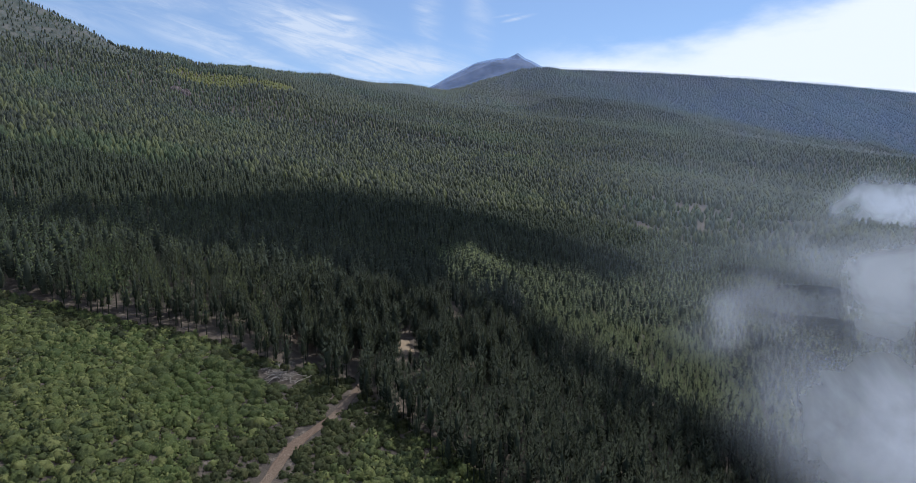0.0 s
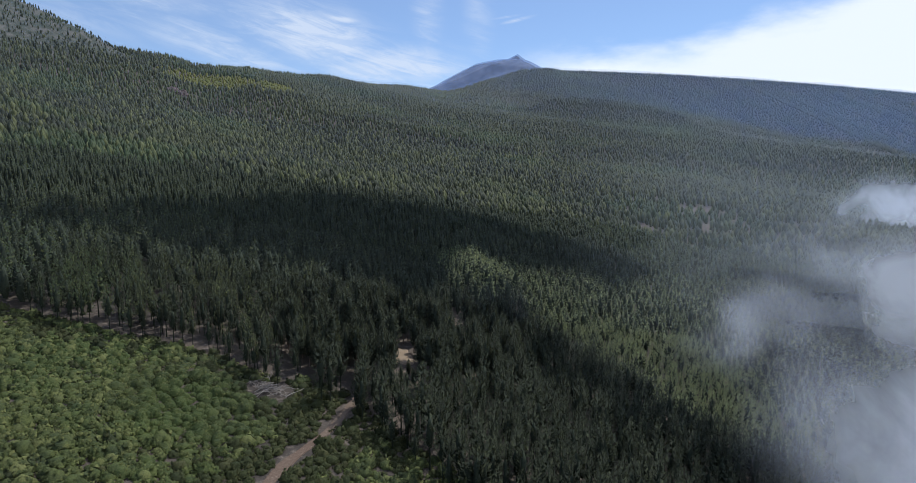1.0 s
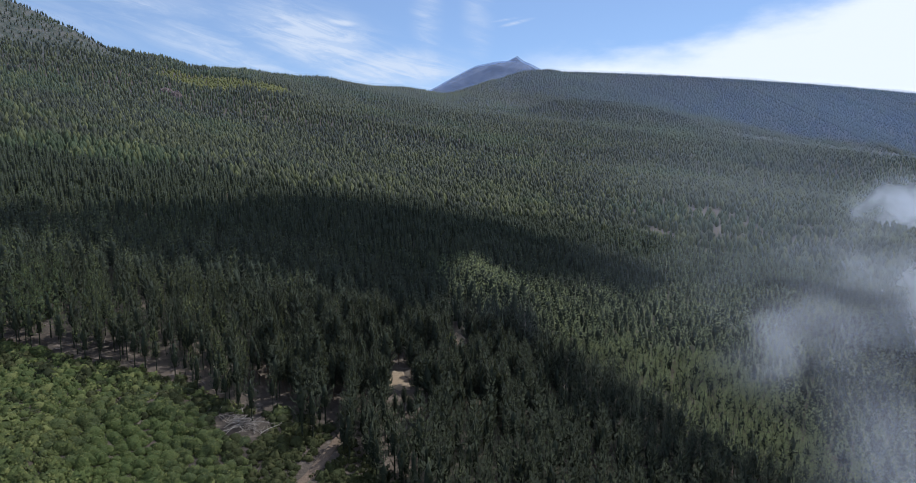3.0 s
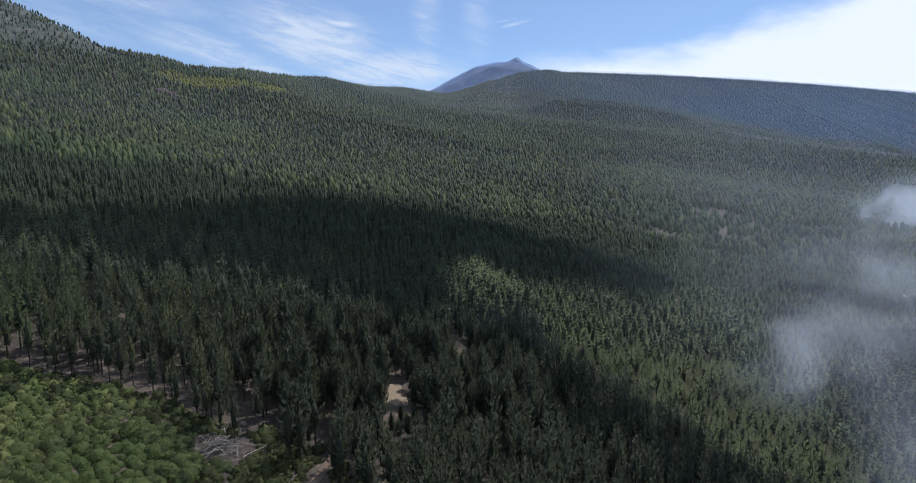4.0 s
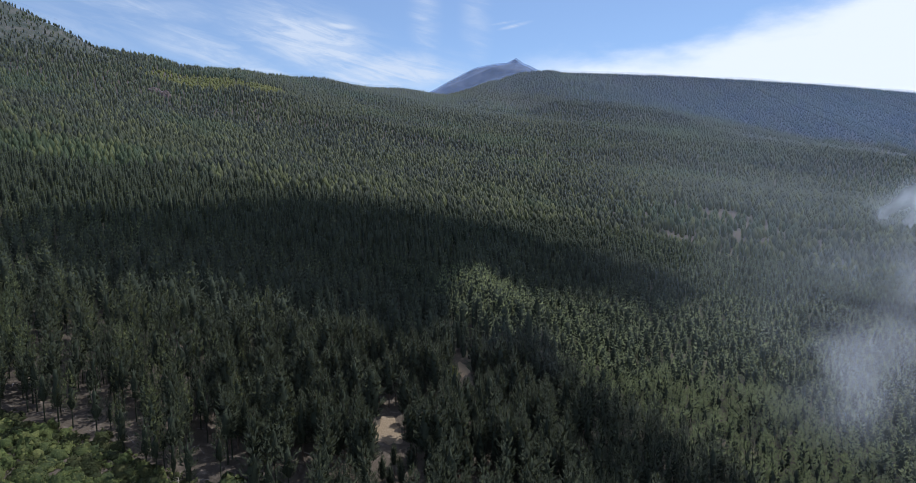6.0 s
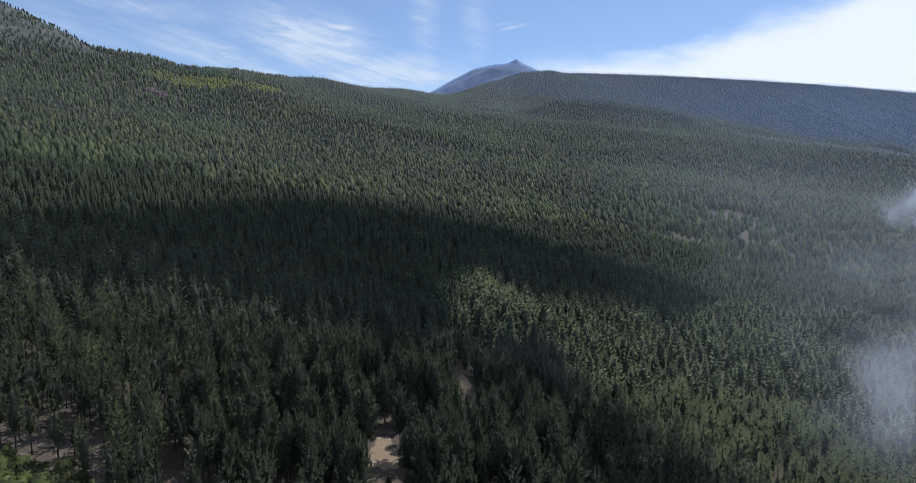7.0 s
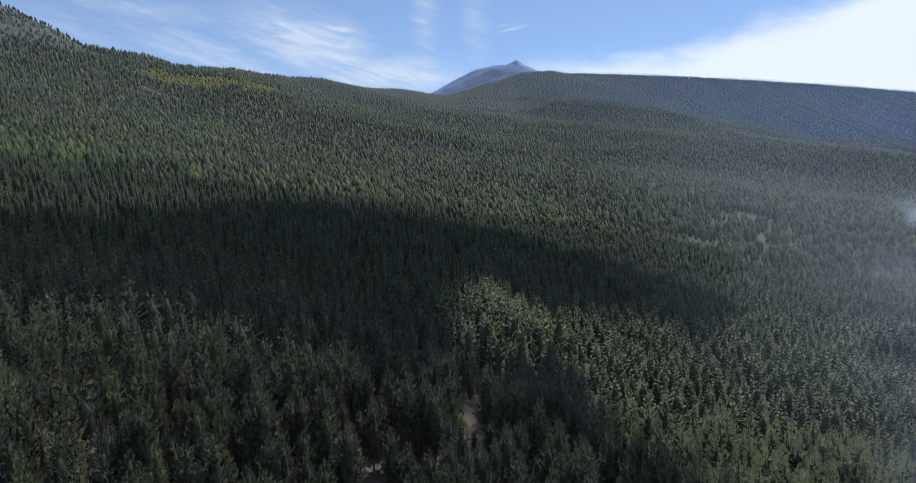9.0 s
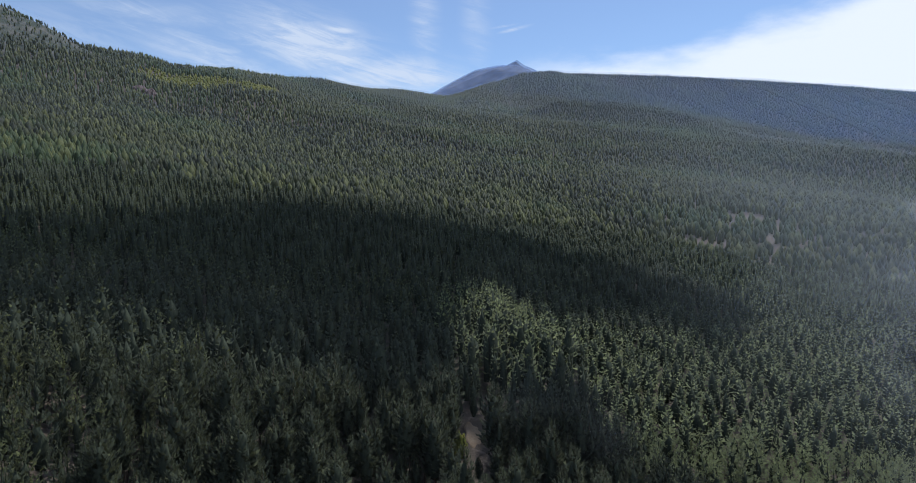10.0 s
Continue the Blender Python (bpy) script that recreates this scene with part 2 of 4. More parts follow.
def slope_height(x, y):
    """The long forested slope: it rises ahead and to the left, and rolls over at its crest."""
    r = np.hypot(x, y)
    az = np.degrees(np.arctan2(x, np.maximum(y, 1)))
    crest = 1200 + 1050 * np.exp(-((az - 5) / np.where(az < 5, 14.0, 20.0)) ** 2)
    over = np.maximum(r - crest, 0)
    k = np.where(over > 0, crest / np.maximum(r, 1), 1)
    x, y = x * k, y * k
    u = np.clip(x / 100, -9, 9)
    v = np.maximum(y / 100, 0.4)
    w = np.minimum(v, 9.5)
    z = -83.62 - 13.38 * u + 24.0 * w + 1.311 * u * u - 0.363 * u * w - 3.048 * w * w + 0.237 * w ** 3 + 19.7 * (v - w)
    return z - 0.30 * (np.sqrt(over * over + 900) - 30)


def rolls(x, y):
    """Gentle swells and gullies."""
    return (1.6 * np.sin(x / 47 + 0.6 * np.sin(y / 61)) * np.sin(y / 53 + 1.3)
            + 8.0 * np.sin(x / 139 + y / 260) * np.sin(y / 171 + 0.7) * smooth(250, 700, np.hypot(x, y)))


def brow_at(x, r):
    """How far off the near slope ends, before the ridge across the valley."""
    return 1690 + 270 * smooth(0.28, 0.17, x / np.maximum(r, 1))


def height(x, y):
    x, y = np.asarray(x, float), np.asarray(y, float)
    z = slope_height(x, y) + rolls(x, y) + 4.0 * np.exp(-((x + 70) ** 2 + (y - 112) ** 2) / 900)
    hill = spine(x, y, -440, 1070, 198, -765, 1020, 372, 0, 0.55) + 6 * np.sin(x / 31 + y / 43) + 4 * np.sin(x / 17 - y / 23)
    z = soft_max(z, hill, 12)
    r, az = np.hypot(x, y), np.degrees(np.arctan2(x, np.maximum(y, 1)))
    z = z + np.interp(az, [-27, -24, -19.5, -18.2, -17.6, -16.1, -13.2, -10, -8], [0, -3.5, -3, -7, -10, -6, 7, 4.5, 0]) * smooth(850, 1150, r)
    along = x * 0.974 - y * 0.228 + 40 * np.sin(y / 260)
    gully = 15 * np.abs(np.sin(along / 71 + 0.8 * np.sin(along / 190))) + 7 * np.abs(np.sin(along / 29 + 1.0))
    far = spine(x, y, 470, 2300, 390, 1750, 2000, 268, 14, 0.34)
    far = far - gully * smooth(4, 45, spine(x, y, 470, 2300, 390, 1750, 2000, 268, 14, 0.0) - far)
    cape = spine(x, y, 250, 2330, 336, 470, 2300, 390, 0, 0.34)
    brow = 5 * np.exp(-((r - brow_at(x, r) + 35) / 45) ** 2) * smooth(6, 10, az) * smooth(50, 44, az)
    return soft_max(z, np.maximum(far, cape), 10) + brow


def ground_z(x, y):
    return height(x, y) + 60.0


def track_x(y):
    """The middle of the dirt track at a distance up the valley."""
    return np.interp(y, [-40, 60, 95, 111, 120, 127, 134, 141, 148, 160, 175, 190, 203, 220],
                     [-78, -44, -32, -26, -24.6, -21.3, -17, -14.4, -12.5, -8, -0.5, 8, 16, 24])


def shrub_edge(x):
    """How far up the valley the scrub reaches."""
    return np.interp(x, [-200, -108, -90, -67, -48, -38, -30, -22, -12, -6, 1, 10, 24, 60],
                     [186, 171, 165, 161, 158, 151, 147, 146, 143, 134, 126, 116, 100, 70])


def sheet(name, r, a, mat):
    """Ground in rings round the start of the flight."""
    R, A = np.meshgrid(r, np.radians(a), indexing="ij")
    X, Y = R * np.sin(A), R * np.cos(A)
    Z = ground_z(X, Y)
    V = np.stack([X, Y, Z], -1).reshape(-1, 3)
    i, j = np.meshgrid(np.arange(len(r) - 1), np.arange(len(a) - 1), indexing="ij")
    k = i * len(a) + j
    F = np.stack([k, k + len(a), k + len(a) + 1, k + 1], -1).reshape(-1, 4)
    return mesh_object(name, V, F, mat, smooth_shade=True)


def make_mesh(name, V, F, mat, smooth_shade=False, UV=None, N=None):
    V, F = np.asarray(V, np.float32), np.asarray(F, np.int32)
    me = bpy.data.meshes.new(name)
    n = F.shape[1]
    me.vertices.add(len(V))
    me.vertices.foreach_set("co", V.ravel())
    me.loops.add(F.size)
    me.loops.foreach_set("vertex_index", F.ravel())
    me.polygons.add(len(F))
    me.polygons.foreach_set("loop_start", np.arange(0, F.size, n, dtype=np.int32))
    me.polygons.foreach_set("loop_total", np.full(len(F), n, np.int32))
    if UV is not None:
        layer = me.uv_layers.new(name="UVMap")
        layer.data.foreach_set("uv", np.asarray(UV, np.float32)[F.ravel()].ravel())
    me.update(calc_edges=True)
    me.polygons.foreach_set("use_smooth", np.full(len(F), smooth_shade, bool))
    me.materials.append(mat)
    if N is not None:
        me.normals_split_custom_set_from_vertices(np.asarray(N, np.float32))
    return me


def mesh_object(name, V, F, mat, smooth_shade=False, UV=None, N=None):
    return new(name, make_mesh(name, V, F, mat, smooth_shade, UV, N))


rings = np.concatenate([np.linspace(4, 110, 30), np.linspace(112, 300, 90), np.geomspace(303, 1200, 90), np.geomspace(1215, 4900, 80)])
ground = sheet("ground", rings, np.concatenate([np.linspace(-180, -62, 30), np.linspace(-60, 60, 150), np.linspace(62, 180, 30)]), M_GROUND)
tagged(ground, "brown forest floor of pine litter on a rising slope", "ground", kind="structure")


# ---- plants ----
rng = np.random.default_rng(7)


def frames_for(D):
    up = np.where(np.abs(D[:, 2:]) > 0.9, np.array([[1.0, 0, 0]]), np.array([[0, 0, 1.0]]))
    A = np.cross(D, up)
    A /= np.linalg.norm(A, axis=1)[:, None]
    return A, np.cross(D, A)


def tufts(P, D, L, W, sides, both, rg):
    """Pointed clumps of needles or leaves: a ragged ring with a tip, and a tail where both is set."""
    n = len(P)
    D = D / np.linalg.norm(D, axis=1)[:, None]
    A, B = frames_for(D)
    ang = np.linspace(0, 2 * np.pi, sides, endpoint=False)[None] + rg.uniform(0, 6.3, (n, 1))
    rad = W[:, None] * rg.uniform(0.65, 1.25, (n, sides))
    at = L[:, None] * rg.uniform(0.12, 0.42, (n, sides))
    ring = P[:, None] + rad[..., None] * (np.cos(ang)[..., None] * A[:, None] + np.sin(ang)[..., None] * B[:, None]) + at[..., None] * D[:, None]
    tip = P + D * L[:, None]
    parts = [ring, tip[:, None]] + ([(P - D * L[:, None] * 0.25)[:, None]] if both else [])
    V = np.concatenate(parts, 1)
    m = V.shape[1]
    base = (np.arange(n) * m)[:, None]
    s = np.arange(sides)
    F = np.stack([base + s, base + (s + 1) % sides, np.broadcast_to(base + sides, (n, sides))], -1)
    if both:
        F = np.concatenate([F, np.stack([base + (s + 1) % sides, base + s, np.broadcast_to(base + sides + 1, (n, sides))], -1)], 1)
    return V.reshape(-1, 3), F.reshape(-1, 3)


def crown_width(u):
    """Outline of a pine crown from its foot (0) to its tip (1): full shoulders and a blunt point."""
    return np.interp(u, [0, 0.12, 0.30, 0.50, 0.70, 0.85, 0.95, 1.0], [0.62, 0.88, 1.0, 0.88, 0.64, 0.40, 0.19, 0.03])


def pine_hull(rings, sides, seed, low=0.14, girth=0.17, rough=0.22, high=1.0):
    """A closed, lumpy crown for pines farther off, and for the dark inside of near ones."""
    rg = np.random.default_rng(seed)
    u = np.linspace(0.0, 1.0, rings + 1)[:-1]
    V = []
    for k in range(rings):
        ang = np.arange(sides) * 2 * np.pi / sides + rg.normal(0, 0.16, sides)
        out = np.where((np.arange(sides) + k) % 2 == 0, 1 + rough, 1 - rough) if sides % 2 == 0 else np.ones(sides)
        rad = girth * crown_width(u[k]) * out * rg.uniform(0.82, 1.18, sides)
        z = low + (high - low) * (u[k] + rg.uniform(-0.36, 0.36, sides) / rings * (k > 0))
        V.append(np.c_[np.cos(ang) * rad, np.sin(ang) * rad, z])
    V = np.concatenate(V + [[[rg.normal(0, 0.008), rg.normal(0, 0.008), high]]])
    s = np.arange(sides)
    F = []
    for k in range(rings - 1):
        a, b = k * sides + s, k * sides + (s + 1) % sides
        c, d = a + sides, b + sides
        odd = ((s + k) % 2 == 0)[:, None]
        F += [np.where(odd, np.stack([a, b, d], -1), np.stack([a, b, c], -1)), np.where(odd, np.stack([a, d, c], -1), np.stack([b, d, c], -1))]
    top = (rings - 1) * sides
    F.append(np.stack([top + s, top + (s + 1) % sides, np.full(sides, rings * sides)], -1))
    return V, np.concatenate(F)


def sprays(P, D, L, W, fold):
    """Folded sprays of needles: each a ridge from root to tip with a wing on both sides."""
    D = D / np.linalg.norm(D, axis=1)[:, None]
    A = np.cross(D, np.array([[0, 0, 1.0]]))
    A /= np.linalg.norm(A, axis=1)[:, None] + 1e-9
    B = np.cross(A, D)
    mid = P + D * (L * 0.55)[:, None]
    V = np.stack([P, mid + A * W[:, None] - B * (W * fold)[:, None], P + D * L[:, None], mid - A * W[:, None] - B * (W * fold)[:, None]], 1)
    q = (np.arange(len(P)) * 4)[:, None]
    F = np.stack([np.c_[q, q + 1, q + 2], np.c_[q, q + 2, q + 3]], 1)
    return V.reshape(-1, 3), F.reshape(-1, 3)


def pine_boughs(whorls, boughs, twigs, seed, low=0.17, girth=0.185, full=1.0):
    """Boughs in whorls on a tree one metre high, upturned at their ends, each with side twigs thick with needles."""
    rg = np.random.default_rng(seed)
    level, arm = np.meshgrid(np.arange(whorls), np.arange(boughs), indexing="ij")
    level, arm = level.ravel(), arm.ravel()
    n = len(level)
    u = np.clip((level + 0.1 + rg.uniform(-0.42, 0.42, n)) / whorls, 0, 0.96)
    a = rg.uniform(0, 6.3, whorls)[level] + (arm + rg.uniform(-0.25, 0.25, n)) * 2 * np.pi / boughs
    reach = girth * crown_width(u) * rg.uniform(0.72, 1.22, n)
    out = np.stack([np.cos(a), np.sin(a)], -1)
    rise = 0.25 + 0.60 * u + rg.normal(0, 0.15, n)
    D = np.c_[out, rise]
    unit = D / np.linalg.norm(D, axis=1)[:, None]
    root = np.c_[out * (reach * 0.42)[:, None], low + (1 - low) * u]
    L = reach * 0.62 + 0.006
    P, Q, M, W = [root], [D], [L], [L * (0.33 if twigs < 1 else 0.25) + 0.003]
    for k in range(twigs):
        at = rg.uniform(0.0, 0.85, n)
        side = a + (1 if k % 2 else -1) * rg.uniform(0.15, 1.0, n)
        P.append(root + unit * (L * at)[:, None] + np.c_[np.zeros((n, 2)), rg.normal(0.006, 0.014, n)])
        Q.append(np.c_[np.cos(side), np.sin(side), rise + rg.uniform(0.0, 0.8, n)])
        M.append(np.clip(L * rg.uniform(0.50, 0.85, n), 0.022, 0.070))
        W.append(M[-1] * rg.uniform(0.20, 0.32, n))
    P, Q, M, W = np.concatenate(P), np.concatenate(Q), np.concatenate(M), np.concatenate(W) * full
    tip = np.array([[0, 0, 0.93]])
    return join([sprays(P, Q, M, W, 0.45), sprays(tip, np.array([[0.03, 0.02, 1.0]]), np.array([0.075]), np.array([0.013]), 0.4)])


def tube(path, radii, sides):
    path, radii = np.asarray(path, float), np.asarray(radii, float)
    D = np.gradient(path, axis=0)
    D /= np.linalg.norm(D, axis=1)[:, None]
    A, B = frames_for(D)
    ang = np.linspace(0, 2 * np.pi, sides, endpoint=False)
    V = path[:, None] + radii[:, None, None] * (np.cos(ang)[None, :, None] * A[:, None] + np.sin(ang)[None, :, None] * B[:, None])
    i, j = np.meshgrid(np.arange(len(path) - 1), np.arange(sides), indexing="ij")
    a, b = i * sides + j, i * sides + (j + 1) % sides
    F = np.concatenate([np.stack([a, b, b + sides], -1).reshape(-1, 3), np.stack([a, b + sides, a + sides], -1).reshape(-1, 3)])
    return V.reshape(-1, 3), F


def join(pieces):
    V, F, k = [], [], 0
    for v, f in pieces:
        V.append(v)
        F.append(f + k)
        k += len(v)
    return np.concatenate(V), np.concatenate(F)


def pine_trunk(seed):
    rg = np.random.default_rng(seed)
    z = np.linspace(-0.03, 0.95, 7)
    bend = np.c_[np.cumsum(rg.normal(0, 0.002, 7)), np.cumsum(rg.normal(0, 0.002, 7)), z]
    pieces = [tube(bend, np.interp(z, [-0.03, 0.05, 0.95], [0.019, 0.0135, 0.002]), 6)]
    for k in range(6):
        h, a = rg.uniform(0.12, 0.85), rg.uniform(0, 6.3)
        reach = 0.12 * crown_width(max(0.05, (h - 0.2) / 0.8))
        o = np.array([math.cos(a), math.sin(a), rg.uniform(0.1, 0.5)])
        c = np.array([np.interp(h, z, bend[:, 0]), np.interp(h, z, bend[:, 1]), h])
        pieces.append(tube([c, c + o * reach * 0.6, c + o * reach], [0.004, 0.003, 0.001], 3))
    return join(pieces)


def leafy_normals(V, F, lift, share=0.32):
    """Normals that lean from each spray towards the round of the whole crown."""
    E = np.cross(V[F[:, 1]] - V[F[:, 0]], V[F[:, 2]] - V[F[:, 0]])
    E /= np.linalg.norm(E, axis=1)[:, None] + 1e-9
    G = np.zeros_like(V)
    for k in range(3):
        np.add.at(G, F[:, k], E)
    G /= np.linalg.norm(G, axis=1)[:, None] + 1e-9
    R = np.c_[V[:, :2] / (np.hypot(V[:, 0], V[:, 1])[:, None] + 0.01), np.full(len(V), lift)]
    R /= np.linalg.norm(R, axis=1)[:, None]
    N = R * share + G * (1 - share)
    return N / np.linalg.norm(N, axis=1)[:, None]


def scatter_normals(templates, x, y, z, size, wide, rg, lift):
    """As scatter, with normals that follow the crowns."""
    state = rg.bit_generator.state
    V, F = scatter(templates, x, y, z, size, wide, rg)
    rg.bit_generator.state = state
    N, _ = scatter([(leafy_normals(v, f, lift), f) for v, f in templates], np.zeros(len(x)), np.zeros(len(x)), np.zeros(len(x)), np.ones(len(x)), np.ones(len(x)), rg)
    return V, F, N


def leafy_mesh(name, V, F, mat, lift):
    return make_mesh(name, V, F, mat, True, None, leafy_normals(V, F, lift))


def scatter(templates, x, y, z, size, wide, rg, pick=None):
    """Many plants of a few shapes as one set of triangles."""
    turn = rg.uniform(0, 2 * np.pi, len(x))
    pick = rg.integers(0, len(templates), len(x)) if pick is None else pick
    Vs, Fs, k = [], [], 0
    for t, (v, f) in enumerate(templates):
        i = np.where(pick == t)[0]
        if not len(i):
            continue
        c, s = np.cos(turn[i])[:, None], np.sin(turn[i])[:, None]
        X = (v[None, :, 0] * c - v[None, :, 1] * s) * (size[i] * wide[i])[:, None] + x[i][:, None]
        Y = (v[None, :, 0] * s + v[None, :, 1] * c) * (size[i] * wide[i])[:, None] + y[i][:, None]
        Z = v[None, :, 2] * size[i][:, None] + z[i][:, None]
        Vs.append(np.stack([X, Y, Z], -1).reshape(-1, 3))
        Fs.append((f[None] + (np.arange(len(i)) * len(v))[:, None, None]).reshape(-1, 3) + k)
        k += len(v) * len(i)
    return np.concatenate(Vs), np.concatenate(Fs)


def plot(x0, x1, y0, y1, step, rg, shake=0.42):
    """A shaken grid of places."""
    gx, gy = np.meshgrid(np.arange(x0, x1, step), np.arange(y0, y1, step))
    gx = gx + (np.arange(gx.shape[0]) % 2)[:, None] * step * 0.5
    return (gx + rg.uniform(-shake, shake, gx.shape) * step).ravel(), (gy + rg.uniform(-shake, shake, gy.shape) * step).ravel()


CLEARINGS = [(-0.4, 171, 4.4, 15.5), (16.8, 202.0, 3.6, 11.5), (170, 428, 26, 24), (266, 545, 46, 30), (222, 436, 24, 24), (272, 440, 24, 16), (183, 374, 18, 24),
             (437, 615, 60, 14), (330, 500, 40, 16), (-296, 893, 26, 14)]
GAPS = [(-14.2, 157, 3.2, 6), (-66, 186, 5, 9), (-67, 204, 4, 8), (-43.5, 189, 4.5, 8), (-80, 181, 5, 8), (17, 156, 3, 7), (4.8, 152, 3, 7), (-0.8, 191, 2.5, 6), (-24, 152.5, 8, 5), (-52, 168, 3.5, 3)]


def open_share(x, y):
    """0 in dense forest, 1 in the middle of a clearing."""
    s = np.zeros_like(x)
    for cx, cy, rx, ry in CLEARINGS + GAPS:
        s = np.maximum(s, 1 - np.sqrt(((x - cx) / rx) ** 2 + ((y - cy) / ry) ** 2))
    thin = np.clip(1.25 - np.sqrt(((x - 245) / 120) ** 2 + ((y - 470) / 135) ** 2), 0, 0.62)
    bald = np.clip(1.25 - np.hypot((x - 250) / 52, (y - 480) / 85), 0, 0.76)
    return np.maximum(np.clip(s * 2.2, 0, 1), np.maximum(thin, bald))


def in_forest(x, y, rg):
    r, az = np.hypot(x, y), np.degrees(np.arctan2(x, y))
    keep = (az > -46) & (az < 50) & (y > shrub_edge(x) + np.interp(x, [-60, -38, -22], [3.5, 3.5, 1.5])) & (y > 90)
    keep &= (np.abs(x - track_x(y)) > 2.4) | (y > 152)
    belt = 0.2 * smooth(26, 8, y - shrub_edge(x)) * (x < 60)
    keep &= rg.uniform(0, 1, len(x)) > np.maximum(open_share(x, y) * 0.97, belt)
    return keep


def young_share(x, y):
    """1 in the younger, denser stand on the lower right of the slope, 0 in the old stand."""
    # stand edge runs along the border between sunlit and dark trees
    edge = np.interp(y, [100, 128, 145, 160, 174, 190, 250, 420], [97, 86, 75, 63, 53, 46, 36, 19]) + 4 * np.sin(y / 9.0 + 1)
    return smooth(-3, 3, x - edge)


def pine_sizes(n, rg, young=0.0, x=None, y=None):
    s = (10.2 - 2.5 * young) * np.clip(rg.normal(1.0, 0.17, n), 0.5, 1.4)
    if x is not None:
        s = s * (1 + 0.20 * (1 - young) * smooth(250, 200, y))
        for cx, cy, rx, ry in ((0.8, 154, 4.0, 12), (5.5, 181, 4, 6), (15.4, 187, 3.5, 11), (22, 211, 4, 7)):
            s = s * (1 - 0.5 * smooth(1.15, 0.75, np.hypot((x - cx) / rx, (y - cy) / ry)))
        s = s * (1 + 0.28 * np.clip(1.3 - np.hypot((x - 30) / 14, (y - 245) / 26), 0, 1))
    return s, rg.uniform(0.85, 1.2, n) * (0.72 + 0.30 * young)


# the pines at the foot of the slope, one by one
ox, oy = plot(-330, 420, 90, 425, 3.0, rng)
yx, yy = plot(-40, 420, 90, 425, 2.8, rng)
old, young = young_share(ox, oy) < 0.5, young_share(yx, yy) >= 0.5
fx, fy = np.concatenate([ox[old], yx[young]]), np.concatenate([oy[old], yy[young]])
keep = in_forest(fx, fy, rng) & (np.hypot(fx, fy) < 420)
fx, fy = fx[keep], fy[keep]
fyoung = young_share(fx, fy)
order = np.argsort(np.hypot((fx - 2) / 1.5, fy - 178))
near_n = 290
near, mid = order[:near_n], order[near_n:]
near_size, near_wide = pine_sizes(near_n, rng, fyoung[near], fx[near], fy[near])
near_z = ground_z(fx[near], fy[near])
shapes = [pine_boughs(13, 6, 5, 40 + k, (0.22, 0.34)[k % 2]) for k in range(6)]
# dark hulls: painted shade for the gaps between the sprays
inners = [leafy_mesh("inner_branches", *pine_hull(5, 5, 540 + k, (0.25, 0.37)[k % 2], 0.105, 0.3, 0.90), M_INNER_SHADE, 0.7) for k in range(6)]
crowns = {old: [leafy_mesh("crown", *shape, mat, 0.7) for shape in shapes] for old, mat in ((False, M_PINE), (True, M_DARK_PINE))}
# near pines whose backlit side is darkened by needle colour, lit knoll excepted
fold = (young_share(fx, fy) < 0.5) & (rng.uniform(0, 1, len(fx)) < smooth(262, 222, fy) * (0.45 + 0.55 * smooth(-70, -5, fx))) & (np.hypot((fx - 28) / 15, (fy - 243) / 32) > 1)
trunks = [make_mesh("trunk", *pine_trunk(60 + k), M_BARK, True) for k in range(6)]
for n in range(near_n):
    tree = new("pine_tree")
    s = near_size[n]
    tree.matrix_world = pose(fx[near[n]], fy[near[n]], near_z[n], 0, 0, rng.uniform(0, 360)) @ Matrix.Diagonal((s * near_wide[n], s * near_wide[n], s, 1))
    k = int(rng.integers(0, 6))
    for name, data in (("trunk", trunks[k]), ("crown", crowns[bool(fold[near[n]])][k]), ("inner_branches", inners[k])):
        ob = new(name, data)
        ob.parent = tree
    size_word = "tall" if s > 11.0 else "young" if s < 8.8 else "slim"
    tagged(tree, size_word + " dark green pine with a bare lower trunk on the slope", "tree", "pines at the foot of the slope")

